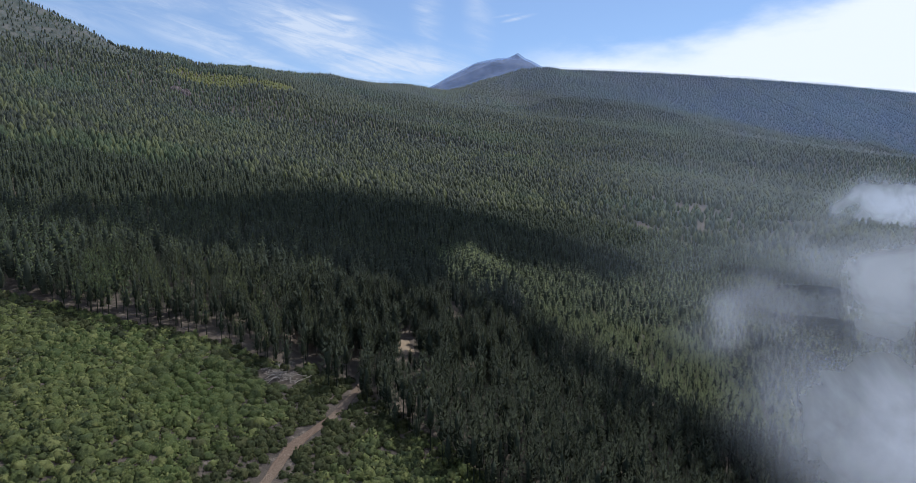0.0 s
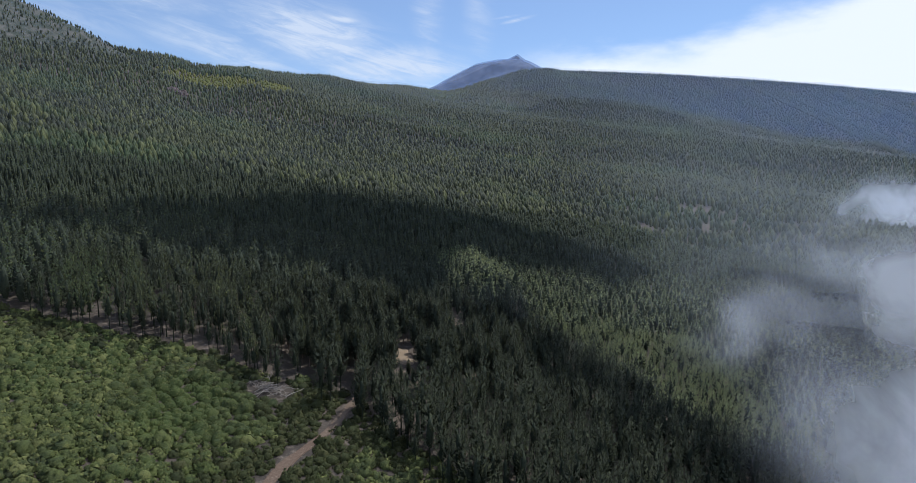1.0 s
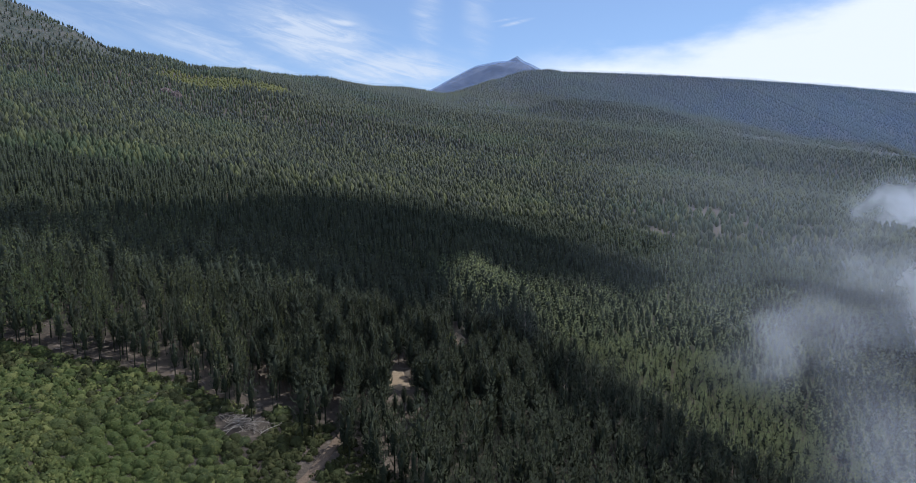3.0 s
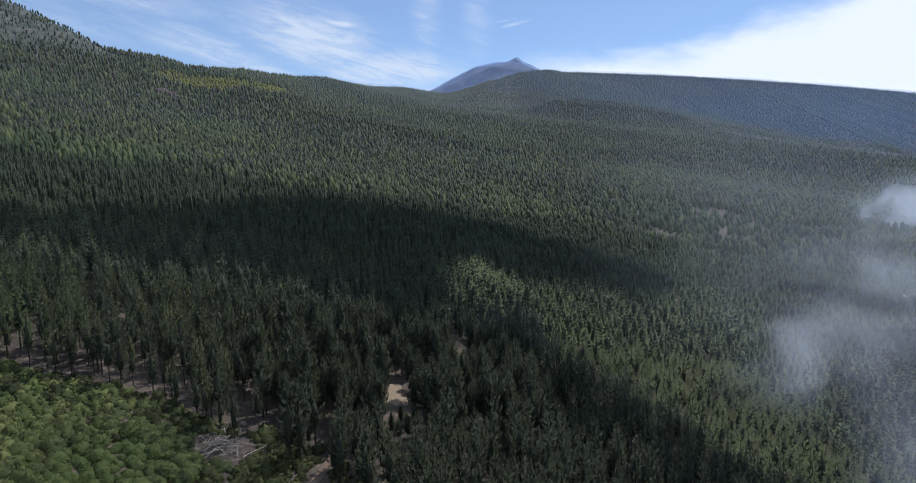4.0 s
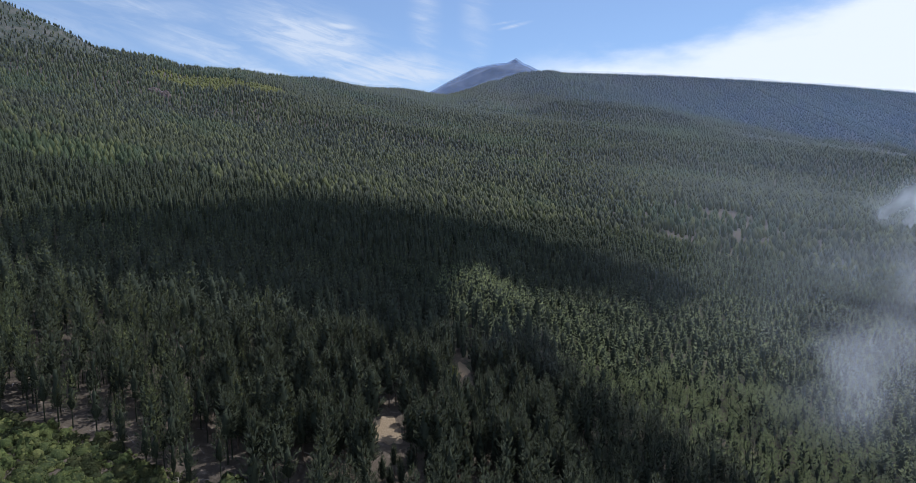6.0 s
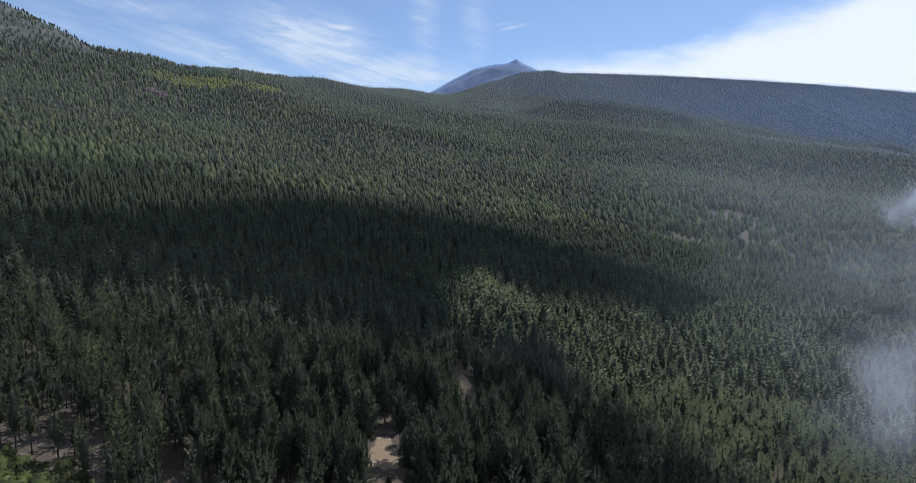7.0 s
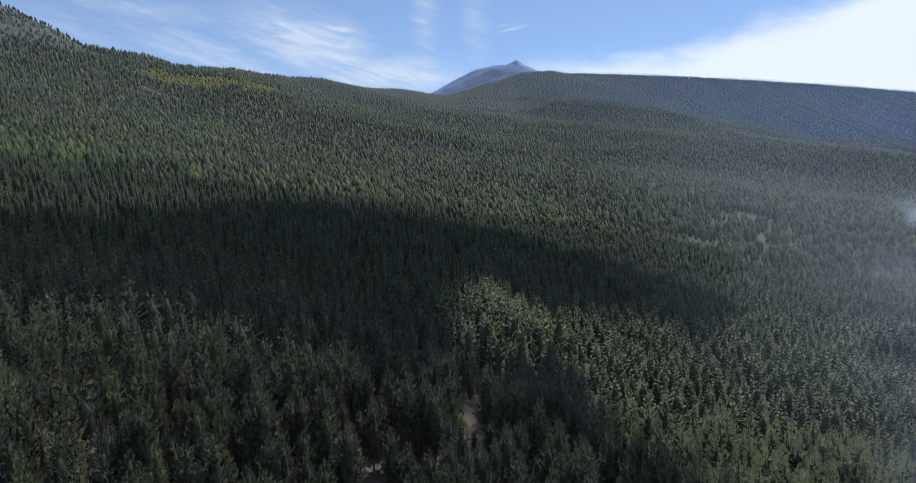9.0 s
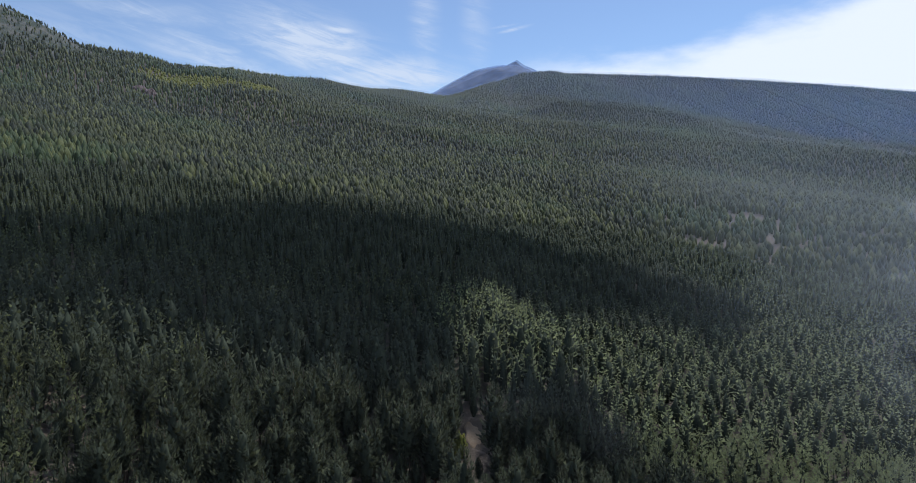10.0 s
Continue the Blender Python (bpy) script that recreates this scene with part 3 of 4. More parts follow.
# the same forest farther up
stub = tube([(0, 0, -0.03), (0, 0, 0.4), (0, 0, 0.85)], [0.018, 0.012, 0.004], 3)
mx, my = fx[mid], fy[mid]
first = (my < 202) & (np.abs(mx) < 98)
second = ~first & (my < 275) & (np.abs(mx - 20) < 165)
lows = [(0.20, 0.31)[k % 2] for k in range(8)]
for part_of, shapes, cores, label in (
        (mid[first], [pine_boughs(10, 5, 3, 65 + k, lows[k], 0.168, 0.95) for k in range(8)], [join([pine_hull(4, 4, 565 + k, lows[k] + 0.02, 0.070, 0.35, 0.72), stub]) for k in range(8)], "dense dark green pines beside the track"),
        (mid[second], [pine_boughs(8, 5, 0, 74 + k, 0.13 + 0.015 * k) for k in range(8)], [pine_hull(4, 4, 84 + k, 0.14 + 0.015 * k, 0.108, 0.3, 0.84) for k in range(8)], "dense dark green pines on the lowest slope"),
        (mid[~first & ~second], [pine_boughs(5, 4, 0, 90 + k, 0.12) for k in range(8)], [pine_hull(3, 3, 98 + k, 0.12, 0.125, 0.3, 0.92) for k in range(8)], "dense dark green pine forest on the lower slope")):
    # painted sun: lighter needles skip the shaded band and cover the bright knoll
    retoned = (fyoung[part_of] > 0.5) & ((fy[part_of] < 256) | (fx[part_of] > 112)) & (fy[part_of] < 400) | (np.hypot((fx[part_of] - 28) / 15, (fy[part_of] - 243) / 32) <= 1)
    for mat, one in ((M_PINE, part_of[~fold[part_of] & ~retoned]), (M_YOUNG_LIT, part_of[retoned]), (M_DARK_PINE, part_of[fold[part_of] & ~retoned])):
        if len(one):
            s, w = pine_sizes(len(one), rng, fyoung[one], fx[one], fy[one])
            z, state = ground_z(fx[one], fy[one]), rng.bit_generator.state
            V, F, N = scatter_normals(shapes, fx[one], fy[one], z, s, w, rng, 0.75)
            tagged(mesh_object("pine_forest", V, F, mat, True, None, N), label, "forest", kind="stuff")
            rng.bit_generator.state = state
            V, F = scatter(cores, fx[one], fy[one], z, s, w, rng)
            tagged(mesh_object("inner_branches", V, F, M_INNER_SHADE, True), "inner needles and stems of the dense pines, coloured dark as if shaded", "forest", kind="stuff")


def upper_places(step, nearer):
    x, y = plot(-760, 800, 280, 860, step, rng)
    r, az = np.hypot(x, y), np.degrees(np.arctan2(x, y))
    dense = (az > 4 + 2 * np.sin(r / 17)) & (r < 610)
    keep = in_forest(x, y, rng) & (r >= 420) & (r < 850) & (az > -42) & (az < 43) & (dense == nearer)
    return x[keep], y[keep]


near_part, far_part = upper_places(3.5, True), upper_places(4.15, False)
ux, uy = np.concatenate([near_part[0], far_part[0]]), np.concatenate([near_part[1], far_part[1]])
uyoung = np.concatenate([np.full(len(near_part[0]), 0.75), np.zeros(len(far_part[0]))])


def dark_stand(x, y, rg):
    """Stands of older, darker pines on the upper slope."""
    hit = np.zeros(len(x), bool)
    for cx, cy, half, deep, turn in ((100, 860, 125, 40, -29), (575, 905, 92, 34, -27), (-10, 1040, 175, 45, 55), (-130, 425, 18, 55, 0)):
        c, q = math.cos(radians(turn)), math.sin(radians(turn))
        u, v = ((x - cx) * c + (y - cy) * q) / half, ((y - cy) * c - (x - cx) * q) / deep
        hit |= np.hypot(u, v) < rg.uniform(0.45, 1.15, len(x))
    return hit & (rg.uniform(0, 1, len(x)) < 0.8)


uppers = [pine_hull(3, 4, 120 + k, 0.10, 0.185, 0.26) for k in range(10)]
dim = dark_stand(ux, uy, rng)
for mat, one, label in ((M_PINE, ~dim, "pine forest covering the middle of the long slope"), (M_DARK_PINE, dim, "darker stand of old pines on the middle of the slope")):
    x, y = ux[one], uy[one]
    s, w = pine_sizes(len(x), rng, uyoung[one])
    V, F = scatter(uppers, x, y, ground_z(x, y), s * (0.90 + 0.1 * uyoung[one]), w * (1.38 - 0.32 * uyoung[one]), rng)
    tagged(mesh_object("pine_forest", V, F, mat, True), label, "forest", kind="stuff")


def far_pine(seed):
    """A far pine: a ragged lower skirt and a pointed top."""
    return pine_hull(2, 3, seed, 0.08, 0.20, 0.22)


def crest_of(az):
    return 1200 + 1050 * np.exp(-((az - 5) / np.where(az < 5, 14.0, 20.0)) ** 2)


fars = [far_pine(150 + k) for k in range(6)]
vx, vy = plot(-1150, 1250, 500, 2420, 6.1, rng)
vr, va = np.hypot(vx, vy), np.degrees(np.arctan2(vx, vy))
rocky = smooth(-12.0, 12.0, spine(vx, vy, -440, 1070, 198, -765, 1020, 372, 0, 0.55) - slope_height(vx, vy)) * (vx < -200)
keep = in_forest(vx, vy, rng) & (vr >= 850) & (vr < np.minimum(crest_of(va) + 60, 1760)) & (va > -40) & (va < 43) & (rng.uniform(0, 1, len(vx)) > rocky * 0.30)
yellow = (((vx + 300) / 78) ** 2 + ((vy - 1040) / 85) ** 2 < rng.uniform(0.6, 1.1, len(vx))) | (((vx + 215) / 30) ** 2 + ((vy - 1110) / 95) ** 2 < rng.uniform(0.6, 1.1, len(vx)))
dim = dark_stand(vx, vy, rng)
for what, pickset, mat, grow, label in (("pine_forest", keep & ~yellow & ~dim, M_PINE, 1.0, "far pine forest up to the crest of the slope"),
                                        ("pine_forest", keep & ~yellow & dim, M_DARK_PINE, 1.0, "darker stands of old pines below the crest"),
                                        ("broadleaf_grove", keep & yellow, M_YELLOW, 0.62, "yellow-green broadleaf grove among the pines")):
    x, y = vx[pickset], vy[pickset]
    s, w = pine_sizes(len(x), rng)
    V, F = scatter(fars, x, y, ground_z(x, y), s * grow * 0.92 * (1 - 0.45 * rocky[pickset]), w * (1.42 / grow ** 1.3) * (1 + 0.1 * rocky[pickset]), rng)
    tagged(mesh_object(what, V, F, mat, True), label, "forest", kind="stuff")

wx, wy = plot(-420, 2150, 800, 2480, 5.8, rng, 0.85)
wa = np.degrees(np.arctan2(wx, wy))
ridge = np.maximum(spine(wx, wy, 470, 2300, 390, 1750, 2000, 268, 14, 0.34), spine(wx, wy, 250, 2330, 336, 470, 2300, 390, 0, 0.34))
wr = np.hypot(wx, wy)
keep = (wr > np.minimum(crest_of(wa) + 50, 1755)) & (wa < 47) & (wa > -12) & (rng.uniform(0, 1, len(wx)) > 0.03)
keep &= wy < np.interp(wx, [470, 1750], [2330, 2030])
wx, wy = wx[keep], wy[keep]
s, w = pine_sizes(len(wx), rng)
V, F = scatter([pine_hull(1, 4, 180 + k, 0.05, 0.30, 0.3) for k in range(6)], wx, wy, ground_z(wx, wy), s * 0.78, w * 1.6, rng)
tagged(mesh_object("ridge_forest", V, F, M_PINE, True), "pine forest on the long ridge across the valley", "forest", kind="stuff")


# ---- the far summit ----
def summit(name, mat, label, swell=0.0, kind="structure"):
    """A volcano: a broad shoulder with a small steep cone on it."""
    cx, cy, top = 822.0, 4480.0, 60 + 4555 * 0.1915
    a = np.linspace(0, 2 * np.pi, 96, endpoint=False)
    d = np.concatenate([[0.0, 12, 25, 40], np.linspace(60, 1000, 40)])
    D, A = np.meshgrid(d, a, indexing="ij")
    side = 0.5 + 0.5 * np.cos(A)
    reach = D * (1 + 0.45 * side)
    drop = np.where(reach < 75, reach * 0.52, 39 + np.maximum(reach - 75, 0) * 0.10 + np.maximum(reach - 170, 0) * 0.13 + np.maximum(reach - 300, 0) * 0.26)
    drop = drop + side * np.clip(reach - 60, 0, 300) * 0.18
    Z = top - drop + 5 * np.sin(A * 9 + reach / 90) * np.clip(reach / 300, 0, 1) + 3 * np.sin(A * 21 + reach / 40) * np.clip(reach / 120, 0, 1)
    V = np.stack([cx + D * np.cos(A), cy - swell * 4 + D * np.sin(A) * 0.45, Z + swell * 0.1], -1).reshape(-1, 3)
    n = len(a)
    i, j = np.meshgrid(np.arange(len(d) - 1), np.arange(n), indexing="ij")
    k0, k1 = i * n + j, i * n + (j + 1) % n
    F = np.stack([k0, k0 + n, k1 + n, k1], -1).reshape(-1, 4)
    return tagged(mesh_object(name, V, F, mat, True), label, "mountain", kind=kind)


summit("mountain_peak", M_PEAK, "bare grey-brown volcanic summit far behind the forest")


# ---- the dirt track ----
def dirt_track(y0, y1, half, name, mat, label):
    """A ribbon laid along the ground: two worn ruts, a raised middle, ragged verges."""
    y = np.arange(y0, y1, 0.6)
    x = track_x(y)
    x = np.convolve(np.pad(x, 8, mode="edge"), np.ones(17) / 17, "valid")
    t = np.stack([np.gradient(x), np.gradient(y)], -1)
    t /= np.linalg.norm(t, axis=1)[:, None]
    side = np.stack([t[:, 1], -t[:, 0]], -1)
    u = np.array([-1.15, -1.0, -0.8, -0.5, -0.3, 0.0, 0.3, 0.5, 0.8, 1.0, 1.15])
    lift = np.array([-0.12, 0.12, 0.11, 0.05, 0.08, 0.13, 0.08, 0.05, 0.11, 0.12, -0.12])
    rag = half * np.interp(y, [110, 140], [1.0, 0.72]) * (1 + 0.14 * np.sin(y / 3.1) + 0.10 * np.sin(y / 1.3 + 1))
    X = x[:, None] + side[:, :1] * u[None] * rag[:, None]
    Y = y[:, None] + side[:, 1:] * u[None] * rag[:, None]
    Z = ground_z(X, Y) + lift[None] + 0.06
    n = len(u)
    i, j = np.meshgrid(np.arange(len(y) - 1), np.arange(n - 1), indexing="ij")
    k = i * n + j
    F = np.stack([k, k + 1, k + n + 1, k + n], -1).reshape(-1, 4)
    return tagged(mesh_object(name, np.stack([X, Y, Z], -1).reshape(-1, 3), F, mat, True), label, "road", kind="structure")


dirt_track(-40, 153, 1.0, "road", M_ROAD, "pale dirt track winding from the scrub into the pines")


def bare_patch(cx, cy, rx, ry, name, mat, label, seed):
    rg = np.random.default_rng(seed)
    a = np.linspace(0, 2 * np.pi, 40, endpoint=False)
    r = np.array([0.0, 0.4, 0.75, 0.95, 1.05])
    wob = 1 + 0.16 * np.sin(a * 3 + rg.uniform(0, 6)) + 0.10 * np.sin(a * 7 + rg.uniform(0, 6))
    X = cx + rx * r[:, None] * wob * np.cos(a)
    Y = cy + ry * r[:, None] * wob * np.sin(a)
    Z = ground_z(X, Y) + np.array([0.16, 0.16, 0.15, 0.10, -0.15])[:, None]
    n = len(a)
    i, j = np.meshgrid(np.arange(len(r) - 1), np.arange(n), indexing="ij")
    k0, k1 = i * n + j, i * n + (j + 1) % n
    F = np.stack([k0, k0 + n, k1 + n, k1], -1).reshape(-1, 4)
    return tagged(mesh_object(name, np.stack([X, Y, Z], -1).reshape(-1, 3), F, mat, True), label, "ground", kind="structure")


bare_patch(-0.5, 175.2, 2.7, 5.0, "sand_patch", M_SAND, "bare sandy turning place among the pines", 1)
bare_patch(17.2, 206.0, 1.6, 3.8, "sand_patch", M_SAND, "small bare sandy gap among the pines", 2)


# ---- scrub beside the track ----
def shrub_shape(count, sides, both, size, seed):
    """A low dome of leafy clumps, one metre across."""
    rg = np.random.default_rng(seed)
    u = rg.uniform(0.02, 1, count)
    a = rg.uniform(0, 2 * np.pi, count)
    c = np.sqrt(np.maximum(0, 1 - u * u))
    lump = 1 + 0.22 * np.sin(a * 2 + rg.uniform(0, 6)) * c + 0.15 * np.sin(a * 3 + rg.uniform(0, 6))
    out = np.stack([np.cos(a) * c * lump, np.sin(a) * c * lump, u * 0.85], -1)
    P = out * 0.42 * rg.uniform(0.75, 1.05, (count, 1))
    D = out + np.array([0, 0, 0.35]) + rg.normal(0, 0.16, (count, 3))
    L = size * rg.uniform(0.7, 1.3, count)
    ring = np.linspace(0, 2 * np.pi, 5, endpoint=False)
    dome = [[math.cos(q) * w, math.sin(q) * w, h] for w, h in ((0.43, 0.0), (0.40, 0.17), (0.25, 0.32)) for q in ring] + [[0, 0, 0.385]]
    faces = [f for k in range(2) for q in range(5) for f in ((k * 5 + q, k * 5 + (q + 1) % 5, k * 5 + 5 + q), (k * 5 + (q + 1) % 5, k * 5 + 5 + (q + 1) % 5, k * 5 + 5 + q))]
    faces += [(10 + q, 10 + (q + 1) % 5, 15) for q in range(5)]
    core = (np.array(dome) * rg.uniform(0.85, 1.1, (16, 1)), np.array(faces))
    return join([tufts(P, D, L, L * rg.uniform(0.55, 0.8, count), sides, both, rg), core])


sx, sy = plot(-140, 36, 70, 184, 1.6, rng)
gone = (sy > shrub_edge(sx) + np.interp(sx, [-60, -38, -22], [4.5, 6.0, 9.0])) | (np.abs(sx - track_x(sy)) < 2.0 + rng.uniform(-0.4, 0.9, len(sx))) | (((sx + 31.5) / 5.4) ** 2 + ((sy - 149) / 4.4) ** 2 < 1)
gone |= (np.hypot(sx, sy) < 80) | (sx < -0.85 * sy - 10)
sx, sy = sx[~gone], sy[~gone]
heathy = (smooth(20, 5, np.abs(sx - track_x(sy))) + 0.5 * smooth(9, 2, shrub_edge(sx) - sy) > rng.uniform(0.1, 1.0, len(sx))) | (rng.uniform(0, 1, len(sx)) < 0.07)
size = np.clip(rng.normal(2.9, 0.9, len(sx)), 1.4, 5.8) * np.where(heathy, 0.85, 1.0)
tall = rng.uniform(0.8, 1.25, len(sx))
order = np.argsort(np.hypot((sx + 44) * 0.8, sy - 140))
single = order[:300]
shrubs = {False: [leafy_mesh("leaves", *shrub_shape(175, 3, False, 0.079, 200 + k), M_SHRUB, 1.0) for k in range(5)],
          True: [leafy_mesh("leaves", *shrub_shape(180, 3, False, 0.075, 210 + k), M_HEATH, 1.0) for k in range(4)]}
for i in single:
    made = shrubs[bool(heathy[i])]
    ob = new("shrub", made[int(rng.integers(0, len(made)))])
    s = float(size[i])
    ob.matrix_world = pose(sx[i], sy[i], float(ground_z(sx[i], sy[i])) - 0.06 * s, 0, 0, rng.uniform(0, 360)) @ Matrix.Diagonal((s, s, s * float(tall[i]), 1))
    tagged(ob, "low brownish heath bush beside the dirt track" if heathy[i] else "rounded bright green bush in dense scrub", "shrub", "bushes of the scrub")
rest = order[300:]
for kind, mat, label in ((False, M_SHRUB, "dense bright green scrub of rounded bushes"), (True, M_HEATH, "brownish heath scrub along the track and forest edge")):
    i = rest[heathy[rest] == kind]
    shapes = [shrub_shape(23, 3, False, 0.160, 230 + k) for k in range(6)]
    V, F, N = scatter_normals(shapes, sx[i], sy[i], ground_z(sx[i], sy[i]) - 0.06 * size[i], size[i] * tall[i], 1 / tall[i], rng, 1.0)
    tagged(mesh_object("scrub", V, F, mat, True, None, N), label, "scrub", kind="stuff")


hx, hy = plot(-100, 90, -30, 92, 6.0, rng)
gone = (np.hypot(hx, hy) > 80) & (hy > 70) & (hx > -0.85 * hy - 10) & (hx < 36) | (np.abs(hx - track_x(hy)) < 2.6)
hx, hy = hx[~gone], hy[~gone]
wide = rng.uniform(5.6, 8.0, len(hx))
V, F, N = scatter_normals([shrub_shape(9, 3, False, 0.26, 240 + k) for k in range(4)], hx, hy, ground_z(hx, hy) - 0.06 * wide, wide, np.ones(len(hx)), rng, 1.0)
tagged(mesh_object("scrub", V, F, M_SHRUB, True, None, N), "green scrub at the foot of the slope", "scrub", kind="stuff")


bush = new("shrub", make_mesh("leaves", *shrub_shape(150, 4, False, 0.10, 260), M_YELLOW, True))
bush.matrix_world = pose(13.4, 199, float(ground_z(13.4, 199)) - 0.2, 0, 0, 40) @ Matrix.Diagonal((4.4, 4.4, 11.0, 1))
tagged(bush, "tall yellow-green broadleaf bush beside a sandy gap", "shrub")


# ---- felled wood at the forest edge ----
def dead_branch(seed):
    rg = np.random.default_rng(seed)
    k = np.linspace(0, 1, 6)
    spine_line = np.c_[k, 0.05 * np.sin(k * 3 + rg.uniform(0, 6)) * k, 0.05 * np.sin(k * 5)]
    pieces = [tube(spine_line, 0.017 * (1 - 0.75 * k) + 0.003, 5)]
    for _ in range(7):
        t = rg.uniform(0.25, 0.95)
        c = np.array([np.interp(t, k, spine_line[:, d]) for d in range(3)])
        o = np.array([rg.uniform(0.2, 0.8), rg.choice([-1, 1]) * rg.uniform(0.4, 1), rg.uniform(-0.1, 0.5)])
        ln = rg.uniform(0.12, 0.34) * (1.2 - t * 0.6)
        pieces.append(tube([c, c + o * ln * 0.5, c + o * ln + np.array([0, 0, 0.03])], [0.008, 0.005, 0.002], 3))
    return join(pieces)


branches = [make_mesh("dead_branch", *dead_branch(300 + k), M_DEAD, True) for k in range(6)]
for n in range(150):
    u = rng.normal(0, 1.0)
    x, y = -31.5 + 2.6 * u + rng.normal(0, 0.9), 149.2 - 1.6 * u + rng.normal(0, 1.0)
    ob = new("dead_branch", branches[n % 6])
    s = rng.uniform(0.7, 2.3) if n % 9 else rng.uniform(3.0, 5.0)
    ob.matrix_world = pose(x, y, float(ground_z(x, y)) + 0.05 * s + rng.uniform(0, 0.9), rng.uniform(-25, 25), rng.uniform(-12, 12), rng.uniform(0, 360)) @ Matrix.Diagonal((s, s, s, 1))
    tagged(ob, "bleached grey dead branch in a heap of felled wood", "branch", "heap of dead branches")

lx, ly = [], []
for cx, cy, rx, ry in CLEARINGS[2:9]:
    k = int(rx * ry / 30)
    lx.append(cx + rng.normal(0, 0.5, k) * rx)
    ly.append(cy + rng.normal(0, 0.5, k) * ry)
lx, ly = np.concatenate(lx), np.concatenate(ly)
ox, oy = plot(-110, 60, 150, 200, 3.6, rng)
edge = (oy > shrub_edge(ox) + 3) & (oy < shrub_edge(ox) + 26) & (rng.uniform(0, 1, len(ox)) < 0.45)
lx, ly = np.concatenate([lx, ox[edge]]), np.concatenate([ly, oy[edge]])
V, F = scatter([dead_branch(320 + k) for k in range(5)], lx, ly, ground_z(lx, ly) + 0.15, rng.uniform(1.5, 4.0, len(lx)), np.ones(len(lx)), rng)
tagged(mesh_object("felled_wood", V, F, M_LOG), "pale felled trunks and branches strewn over the clearings", "deadwood", kind="stuff")


# ---- rocky outcrop on the far slope ----
def outcrop(cx, cy, w, h, seed, label):
    rg = np.random.default_rng(seed)
    bm = bmesh.new()
    for _ in range(9):
        s = w * rg.uniform(0.25, 0.55)
        x, y = cx + rg.normal(0, w * 0.35), cy + rg.normal(0, w * 0.2)
        m = Matrix.Translation((x, y, float(ground_z(x, y)) + h * 0.2)) @ Matrix.Rotation(rg.uniform(0, 3), 4, "Z") @ Matrix.Diagonal((s, s * 0.7, h * rg.uniform(0.5, 1.0), 1))
        made = bmesh.ops.create_icosphere(bm, subdivisions=2, radius=0.6, matrix=m)
        for v in made["verts"]:
            v.co += noise.noise_vector(v.co * 0.25) * s * 0.22
    me = bpy.data.meshes.new("rock_outcrop")
    bm.to_mesh(me)
    bm.free()
    me.materials.append(M_ROCK)
    return tagged(new("rock_outcrop", me), label, "rock")


outcrop(-300, 888, 22, 15, 5, "bare reddish-grey rock outcrop among the far pines")


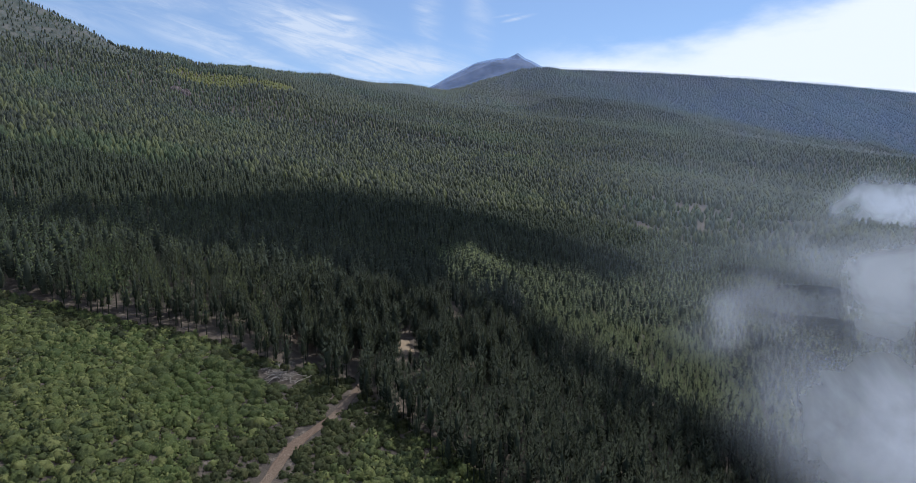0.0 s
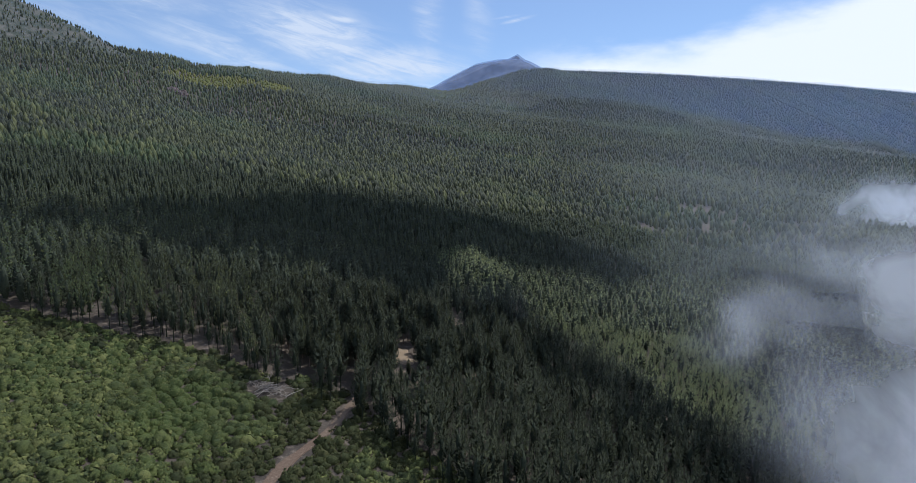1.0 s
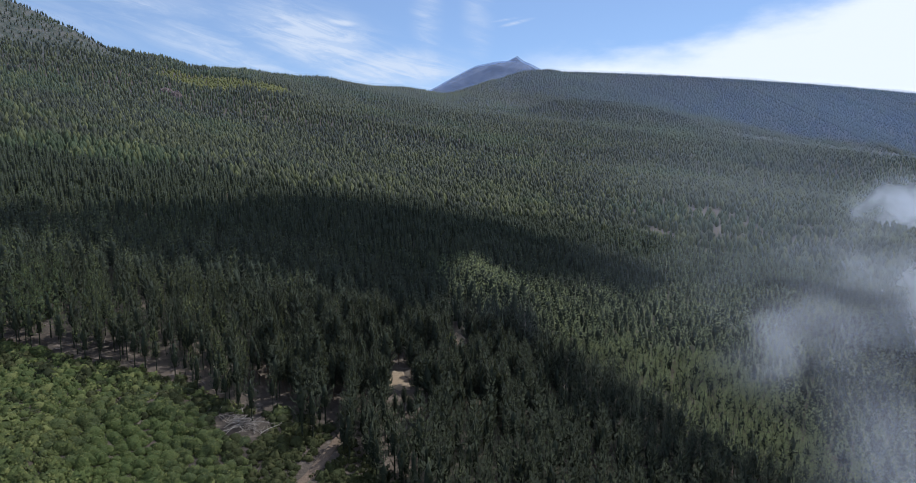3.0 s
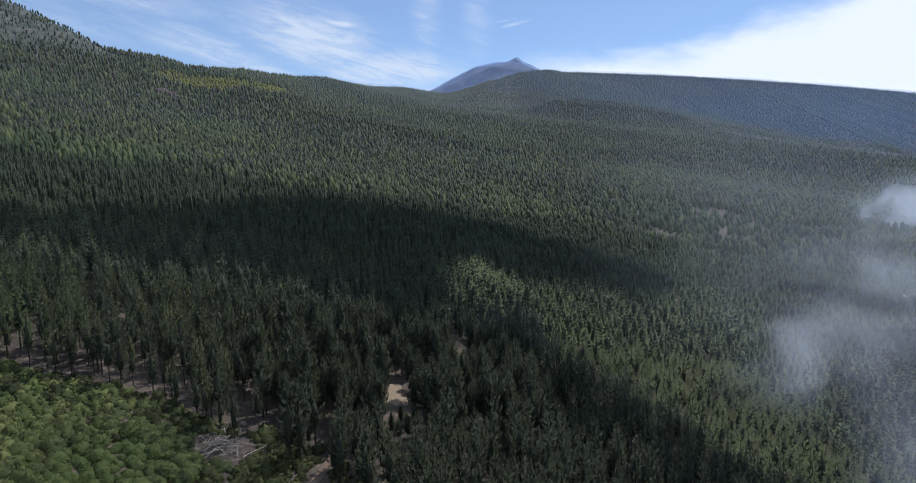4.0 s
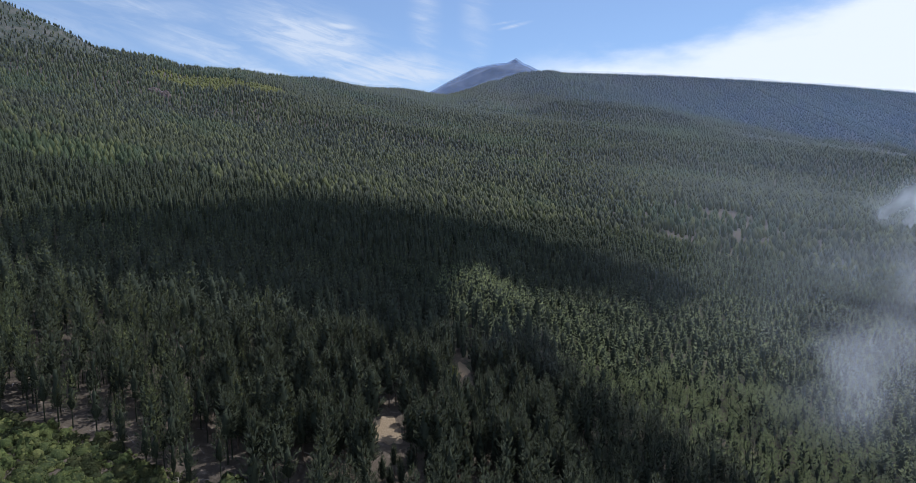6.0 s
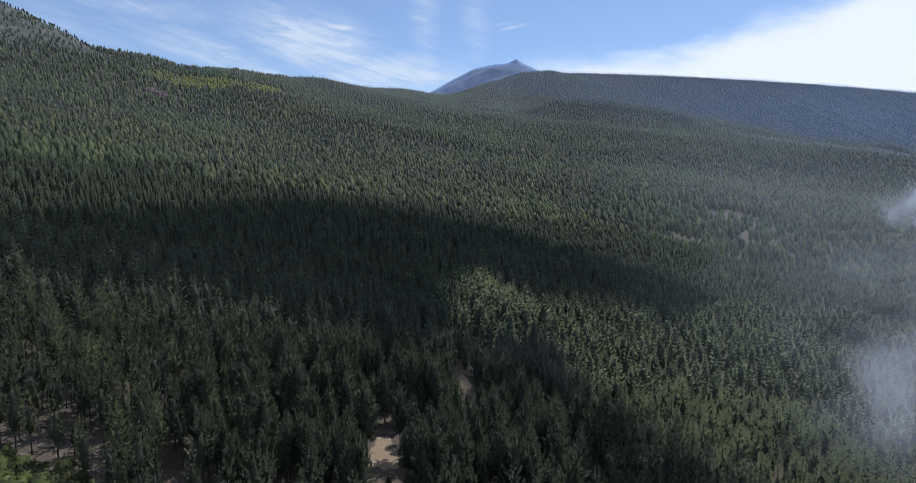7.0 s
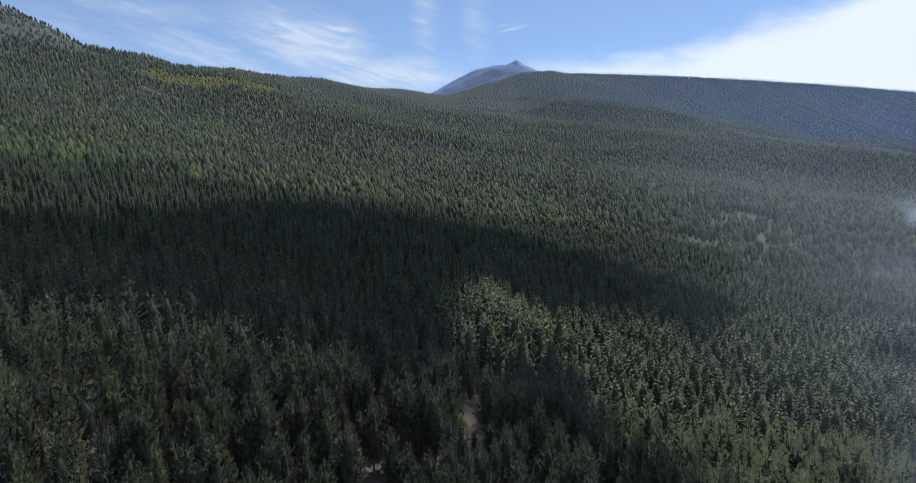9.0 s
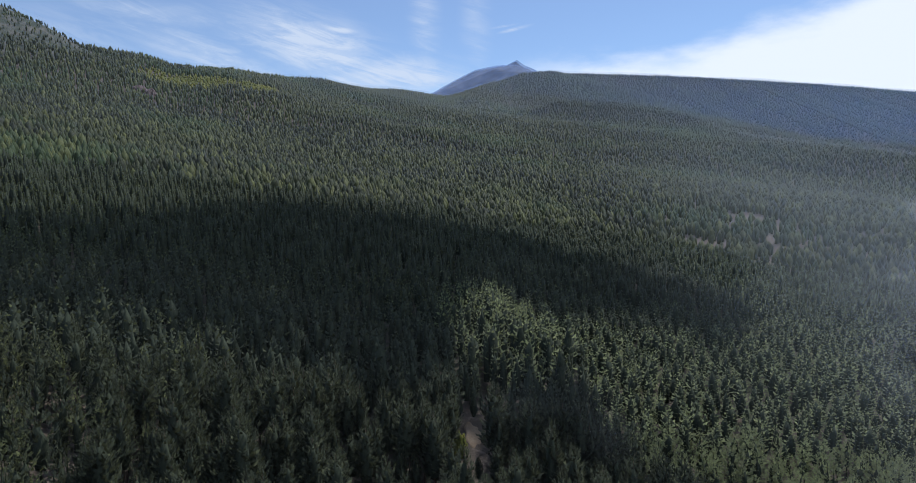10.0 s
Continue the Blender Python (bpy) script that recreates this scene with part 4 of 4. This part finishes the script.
# ---- cloud and mist ----
def puffy_cloud():
    """The cloud whose shadow lies on the forest: flat-based puffs, high ahead of the flight."""
    rg = np.random.default_rng(11)
    lift = 450.0
    way = sun_way() * lift
    outline = [(-225, 222), (-230, 246), (-172, 250), (-150, 256), (-125, 274), (-102, 306), (-80, 345), (-62, 374), (-40, 388), (5, 382), (38, 384), (62, 366), (78, 338), (90, 328), (103, 310),
               (115, 294), (116, 282), (104, 262), (89, 250), (82, 250), (79, 261), (66, 267), (53, 257), (46, 246), (42, 256), (38, 268), (30, 268), (21, 246), (18, 228), (24, 217), (31, 212),
               (38, 222), (46, 205), (47, 190), (52, 174), (62, 160), (74, 145), (84, 128), (94, 106), (60, 104), (42, 138), (34, 160), (34, 180), (20, 184), (4, 194), (-15, 204), (-40, 211), (-70, 214), (-120, 220), (-175, 224)]
    px, py = np.array(outline, float).T

    def inside(x, y):
        hit = False
        for k in range(len(px)):
            j = k - 1
            if (py[k] > y) != (py[j] > y) and x < (px[j] - px[k]) * (y - py[k]) / (py[j] - py[k]) + px[k]:
                hit = not hit
        return hit

    def margin(x, y):
        """Distance to the nearest side of the outline."""
        qx, qy = np.roll(px, -1) - px, np.roll(py, -1) - py
        s = np.clip(((x - px) * qx + (y - py) * qy) / (qx * qx + qy * qy), 0, 1)
        return np.hypot(x - px - s * qx, y - py - s * qy).min()

    bm = bmesh.new()
    gx, gy = plot(-240, 125, 98, 410, 5.6, rg)
    for x, y in zip(gx, gy):
        edge = margin(x, y)
        frayed = 46.0 if x < -60 else 44.0 if y < 200 and x > 40 else 12.0 if y > 300 else 30.0 if y < 232 and x < 0 else 5.0
        if not inside(x, y) or edge < 2.5 or rg.uniform(0.0, 1) > 0.35 + edge / frayed or math.hypot(x - 15, y - 201) < 11:
            continue
        r = min(rg.uniform(4.0, 6.4), max(2.6, edge * 1.1))
        z = float(ground_z(x, y)) + 7 + rg.uniform(0, 4)
        m = Matrix.Translation(Vector((x, y, z)) + way) @ Matrix.Diagonal((r, r, r * 0.8, 1))
        bmesh.ops.create_icosphere(bm, subdivisions=1, radius=1.0, matrix=m)
    for v in bm.verts:
        v.co += noise.noise_vector(v.co * 0.12) * 2.0
    me = bpy.data.meshes.new("cumulus_cloud")
    bm.to_mesh(me)
    bm.free()
    m, n, out = material("cloud_white")
    where = n.add("ShaderNodeNewGeometry").outputs["Position"]
    s = principled(n, n.mix(n.noise(where, 0.05, 4.0), (0.72, 0.74, 0.77, 1), (0.86, 0.87, 0.88, 1)), 1.0, 0.0)
    clear = n.add("ShaderNodeBsdfTransparent")
    mixed = n.add("ShaderNodeMixShader")
    n.plug(mixed, 0, 0.76)
    n.plug(mixed, 1, clear.outputs[0])
    n.plug(mixed, 2, s.outputs[0])
    n.plug(out, 0, mixed.outputs[0])
    me.materials.append(m)
    me.polygons.foreach_set("use_smooth", np.ones(len(me.polygons), bool))
    return tagged(new("cumulus_cloud", me), "white cumulus cloud floating above the forest", "cloud", kind="backdrop")


puffy_cloud()


def drape(name, X, Y, lift, UV, mat, label, layers, gap):
    """Sheets of vapour that lie over the treetops, one above the other."""
    n, m = X.shape
    i, j = np.meshgrid(np.arange(n - 1), np.arange(m - 1), indexing="ij")
    q = (i * m + j).ravel()
    F = np.stack([q, q + m, q + m + 1, q + 1], -1)
    base = ground_z(X, Y)
    Vs = [np.stack([X, Y, base + lift + k * gap], -1).reshape(-1, 3) for k in range(layers)]
    Fs = [F + k * n * m for k in range(layers)]
    ob = mesh_object(name, np.concatenate(Vs), np.concatenate(Fs), mat, True, np.tile(UV.reshape(-1, 2), (layers, 1)))
    return tagged(ob, label, "mist", kind="stuff")


def mist_bank(cx, cy, over, width, tall, facing, tilt, mat, label, layers=2, gap=6.0):
    """Mist: leaning sheets of vapour one behind the other that thin out to the rim."""
    gu, gv = np.meshgrid(np.linspace(0, 1, 29), np.linspace(0, 1, 17), indexing="ij")
    i, j = np.meshgrid(np.arange(28), np.arange(16), indexing="ij")
    q = (i * 17 + j).ravel()
    Vs, Fs, Us = [], [], []
    for k in range(layers):
        X = (gu - 0.5) * width + 4 * k
        Y = k * gap + 0.10 * width * ((gu - 0.5) * 2) ** 2
        Z = (gv - 0.5) * tall
        Vs.append(np.stack([X, Y, Z + 0.03 * tall * np.sin(gu * 7 + k * 2)], -1).reshape(-1, 3))
        Fs.append(np.stack([q, q + 17, q + 18, q + 1], -1) + k * 29 * 17)
        Us.append(np.stack([gu, gv], -1).reshape(-1, 2))
    ob = mesh_object("mist_bank", np.concatenate(Vs), np.concatenate(Fs), mat, True, np.concatenate(Us))
    ob.matrix_world = pose(cx, cy, float(ground_z(cx, cy)) + over, 0, 0, facing) @ pose(0, 0, 0, -tilt, 0, 0)
    return tagged(ob, label, "mist", kind="stuff")


def haze_material():
    """Haze put into a sheet's bluish colour and opacity, thicker with depth of valley."""
    m, n, out = material("valley_haze")
    where = n.add("ShaderNodeNewGeometry").outputs["Position"]
    x, y, z = n.split(where)
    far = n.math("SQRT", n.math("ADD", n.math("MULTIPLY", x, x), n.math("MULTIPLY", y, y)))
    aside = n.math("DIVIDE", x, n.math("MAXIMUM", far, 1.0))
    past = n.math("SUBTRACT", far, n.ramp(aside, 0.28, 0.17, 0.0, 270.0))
    # painted step in the haze where the near slope gives way to the ridge
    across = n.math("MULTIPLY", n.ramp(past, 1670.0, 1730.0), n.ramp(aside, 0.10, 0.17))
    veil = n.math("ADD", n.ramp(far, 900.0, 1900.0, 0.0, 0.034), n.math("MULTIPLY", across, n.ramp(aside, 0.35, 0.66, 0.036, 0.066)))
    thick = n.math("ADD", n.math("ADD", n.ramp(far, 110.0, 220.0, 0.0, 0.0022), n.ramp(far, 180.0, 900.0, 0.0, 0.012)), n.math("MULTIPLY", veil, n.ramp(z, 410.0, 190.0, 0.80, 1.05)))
    # more painted haze on the right, which also brightens that side
    side_haze = n.math("MULTIPLY", n.ramp(aside, 0.20, 0.58), n.math("MULTIPLY", n.ramp(far, 110.0, 300.0), n.ramp(far, 1700.0, 700.0, 0.40, 1.0)))
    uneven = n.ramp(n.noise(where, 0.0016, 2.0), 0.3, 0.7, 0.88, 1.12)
    thick = n.math("MULTIPLY", n.math("ADD", thick, n.math("MULTIPLY", side_haze, 0.052)), uneven)
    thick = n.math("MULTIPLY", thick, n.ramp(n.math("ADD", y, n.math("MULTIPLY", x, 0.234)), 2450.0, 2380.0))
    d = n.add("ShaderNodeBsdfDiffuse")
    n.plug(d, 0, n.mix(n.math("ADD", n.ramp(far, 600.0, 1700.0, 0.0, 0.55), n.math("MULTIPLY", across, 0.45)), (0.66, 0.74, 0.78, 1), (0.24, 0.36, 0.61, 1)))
    clear = n.add("ShaderNodeBsdfTransparent")
    mixed = n.add("ShaderNodeMixShader")
    n.plug(mixed, 0, thick)
    n.plug(mixed, 1, clear.outputs[0])
    n.plug(mixed, 2, d.outputs[0])
    n.plug(out, 0, mixed.outputs[0])
    return m


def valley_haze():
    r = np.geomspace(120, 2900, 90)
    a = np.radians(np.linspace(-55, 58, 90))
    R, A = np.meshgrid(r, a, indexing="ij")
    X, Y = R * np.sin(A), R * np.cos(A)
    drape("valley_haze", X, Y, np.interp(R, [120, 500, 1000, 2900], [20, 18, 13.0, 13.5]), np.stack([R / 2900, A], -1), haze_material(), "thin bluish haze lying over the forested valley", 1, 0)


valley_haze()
M_MIST = vapour("mist", (0.93, 0.91, 0.88, 1), 0.82, 0.024, 0.28, 0.76, 0.25, 0.1)
M_WISP = vapour("thin_mist", (0.90, 0.90, 0.88, 1), 0.20, 0.045, 0.36, 0.74, 0.12, 0.1)
M_PUFF = vapour("loose_mist", (0.93, 0.91, 0.88, 1), 0.26, 0.050, 0.40, 0.78, 0.25, 0.0)
M_ROLL = vapour("rolling_mist", (0.93, 0.91, 0.88, 1), 0.46, 0.030, 0.30, 0.74, 0.30, 0.0)
M_FAINT = vapour("faint_mist", (0.80, 0.83, 0.85, 1), 0.036, 0.060, 0.36, 0.75, 0.10, 0.1)
M_BRIGHT = vapour("bright_mist", (0.90, 0.91, 0.92, 1), 0.80, 0.030, 0.36, 0.70, 0.22, 0.0)
mist_bank(82, 92, 32, 70, 52, -38, 42, M_MIST, "thick grey mist drifting over the treetops", 2, 8)
mist_bank(172, 204, 29, 124, 92, -38, 44, M_ROLL, "grey mist rolling up from the valley", 2, 8)
mist_bank(102, 184, 21, 66, 54, -28, 44, M_PUFF, "loose puff of grey mist over the pines", 2, 5)
mist_bank(191, 267, 21, 120, 46, -33, 45, M_WISP, "thin grey mist wisp over the pines", 1)
mist_bank(408, 470, 24, 165, 74, -38, 22, M_BRIGHT, "bright white cloud bank hanging on the slope", 3, 14)
mist_bank(140, 190, 22, 92, 50, -36, 44, M_FAINT, "faint wisp of mist before the pines", 1)
mist_bank(106, 156, 17, 96, 60, -34, 46, M_WISP, "thin veil of mist over the young pines", 1)
mist_bank(30, 184, 18, 34, 20, 0, 45, M_FAINT, "faint wisp of mist before the pines", 1)


def haze_shell():
    """Distance haze put into the colour of a thin blue shell over the far summit."""
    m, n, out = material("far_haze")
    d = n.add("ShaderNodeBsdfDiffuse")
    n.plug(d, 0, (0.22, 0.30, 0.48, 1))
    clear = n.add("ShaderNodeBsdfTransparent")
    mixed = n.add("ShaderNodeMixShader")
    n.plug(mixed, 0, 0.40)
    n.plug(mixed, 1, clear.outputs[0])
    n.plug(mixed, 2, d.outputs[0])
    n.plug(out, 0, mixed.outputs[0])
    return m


summit("summit_haze", haze_shell(), "blue distance haze over the summit", 12.0, "stuff")
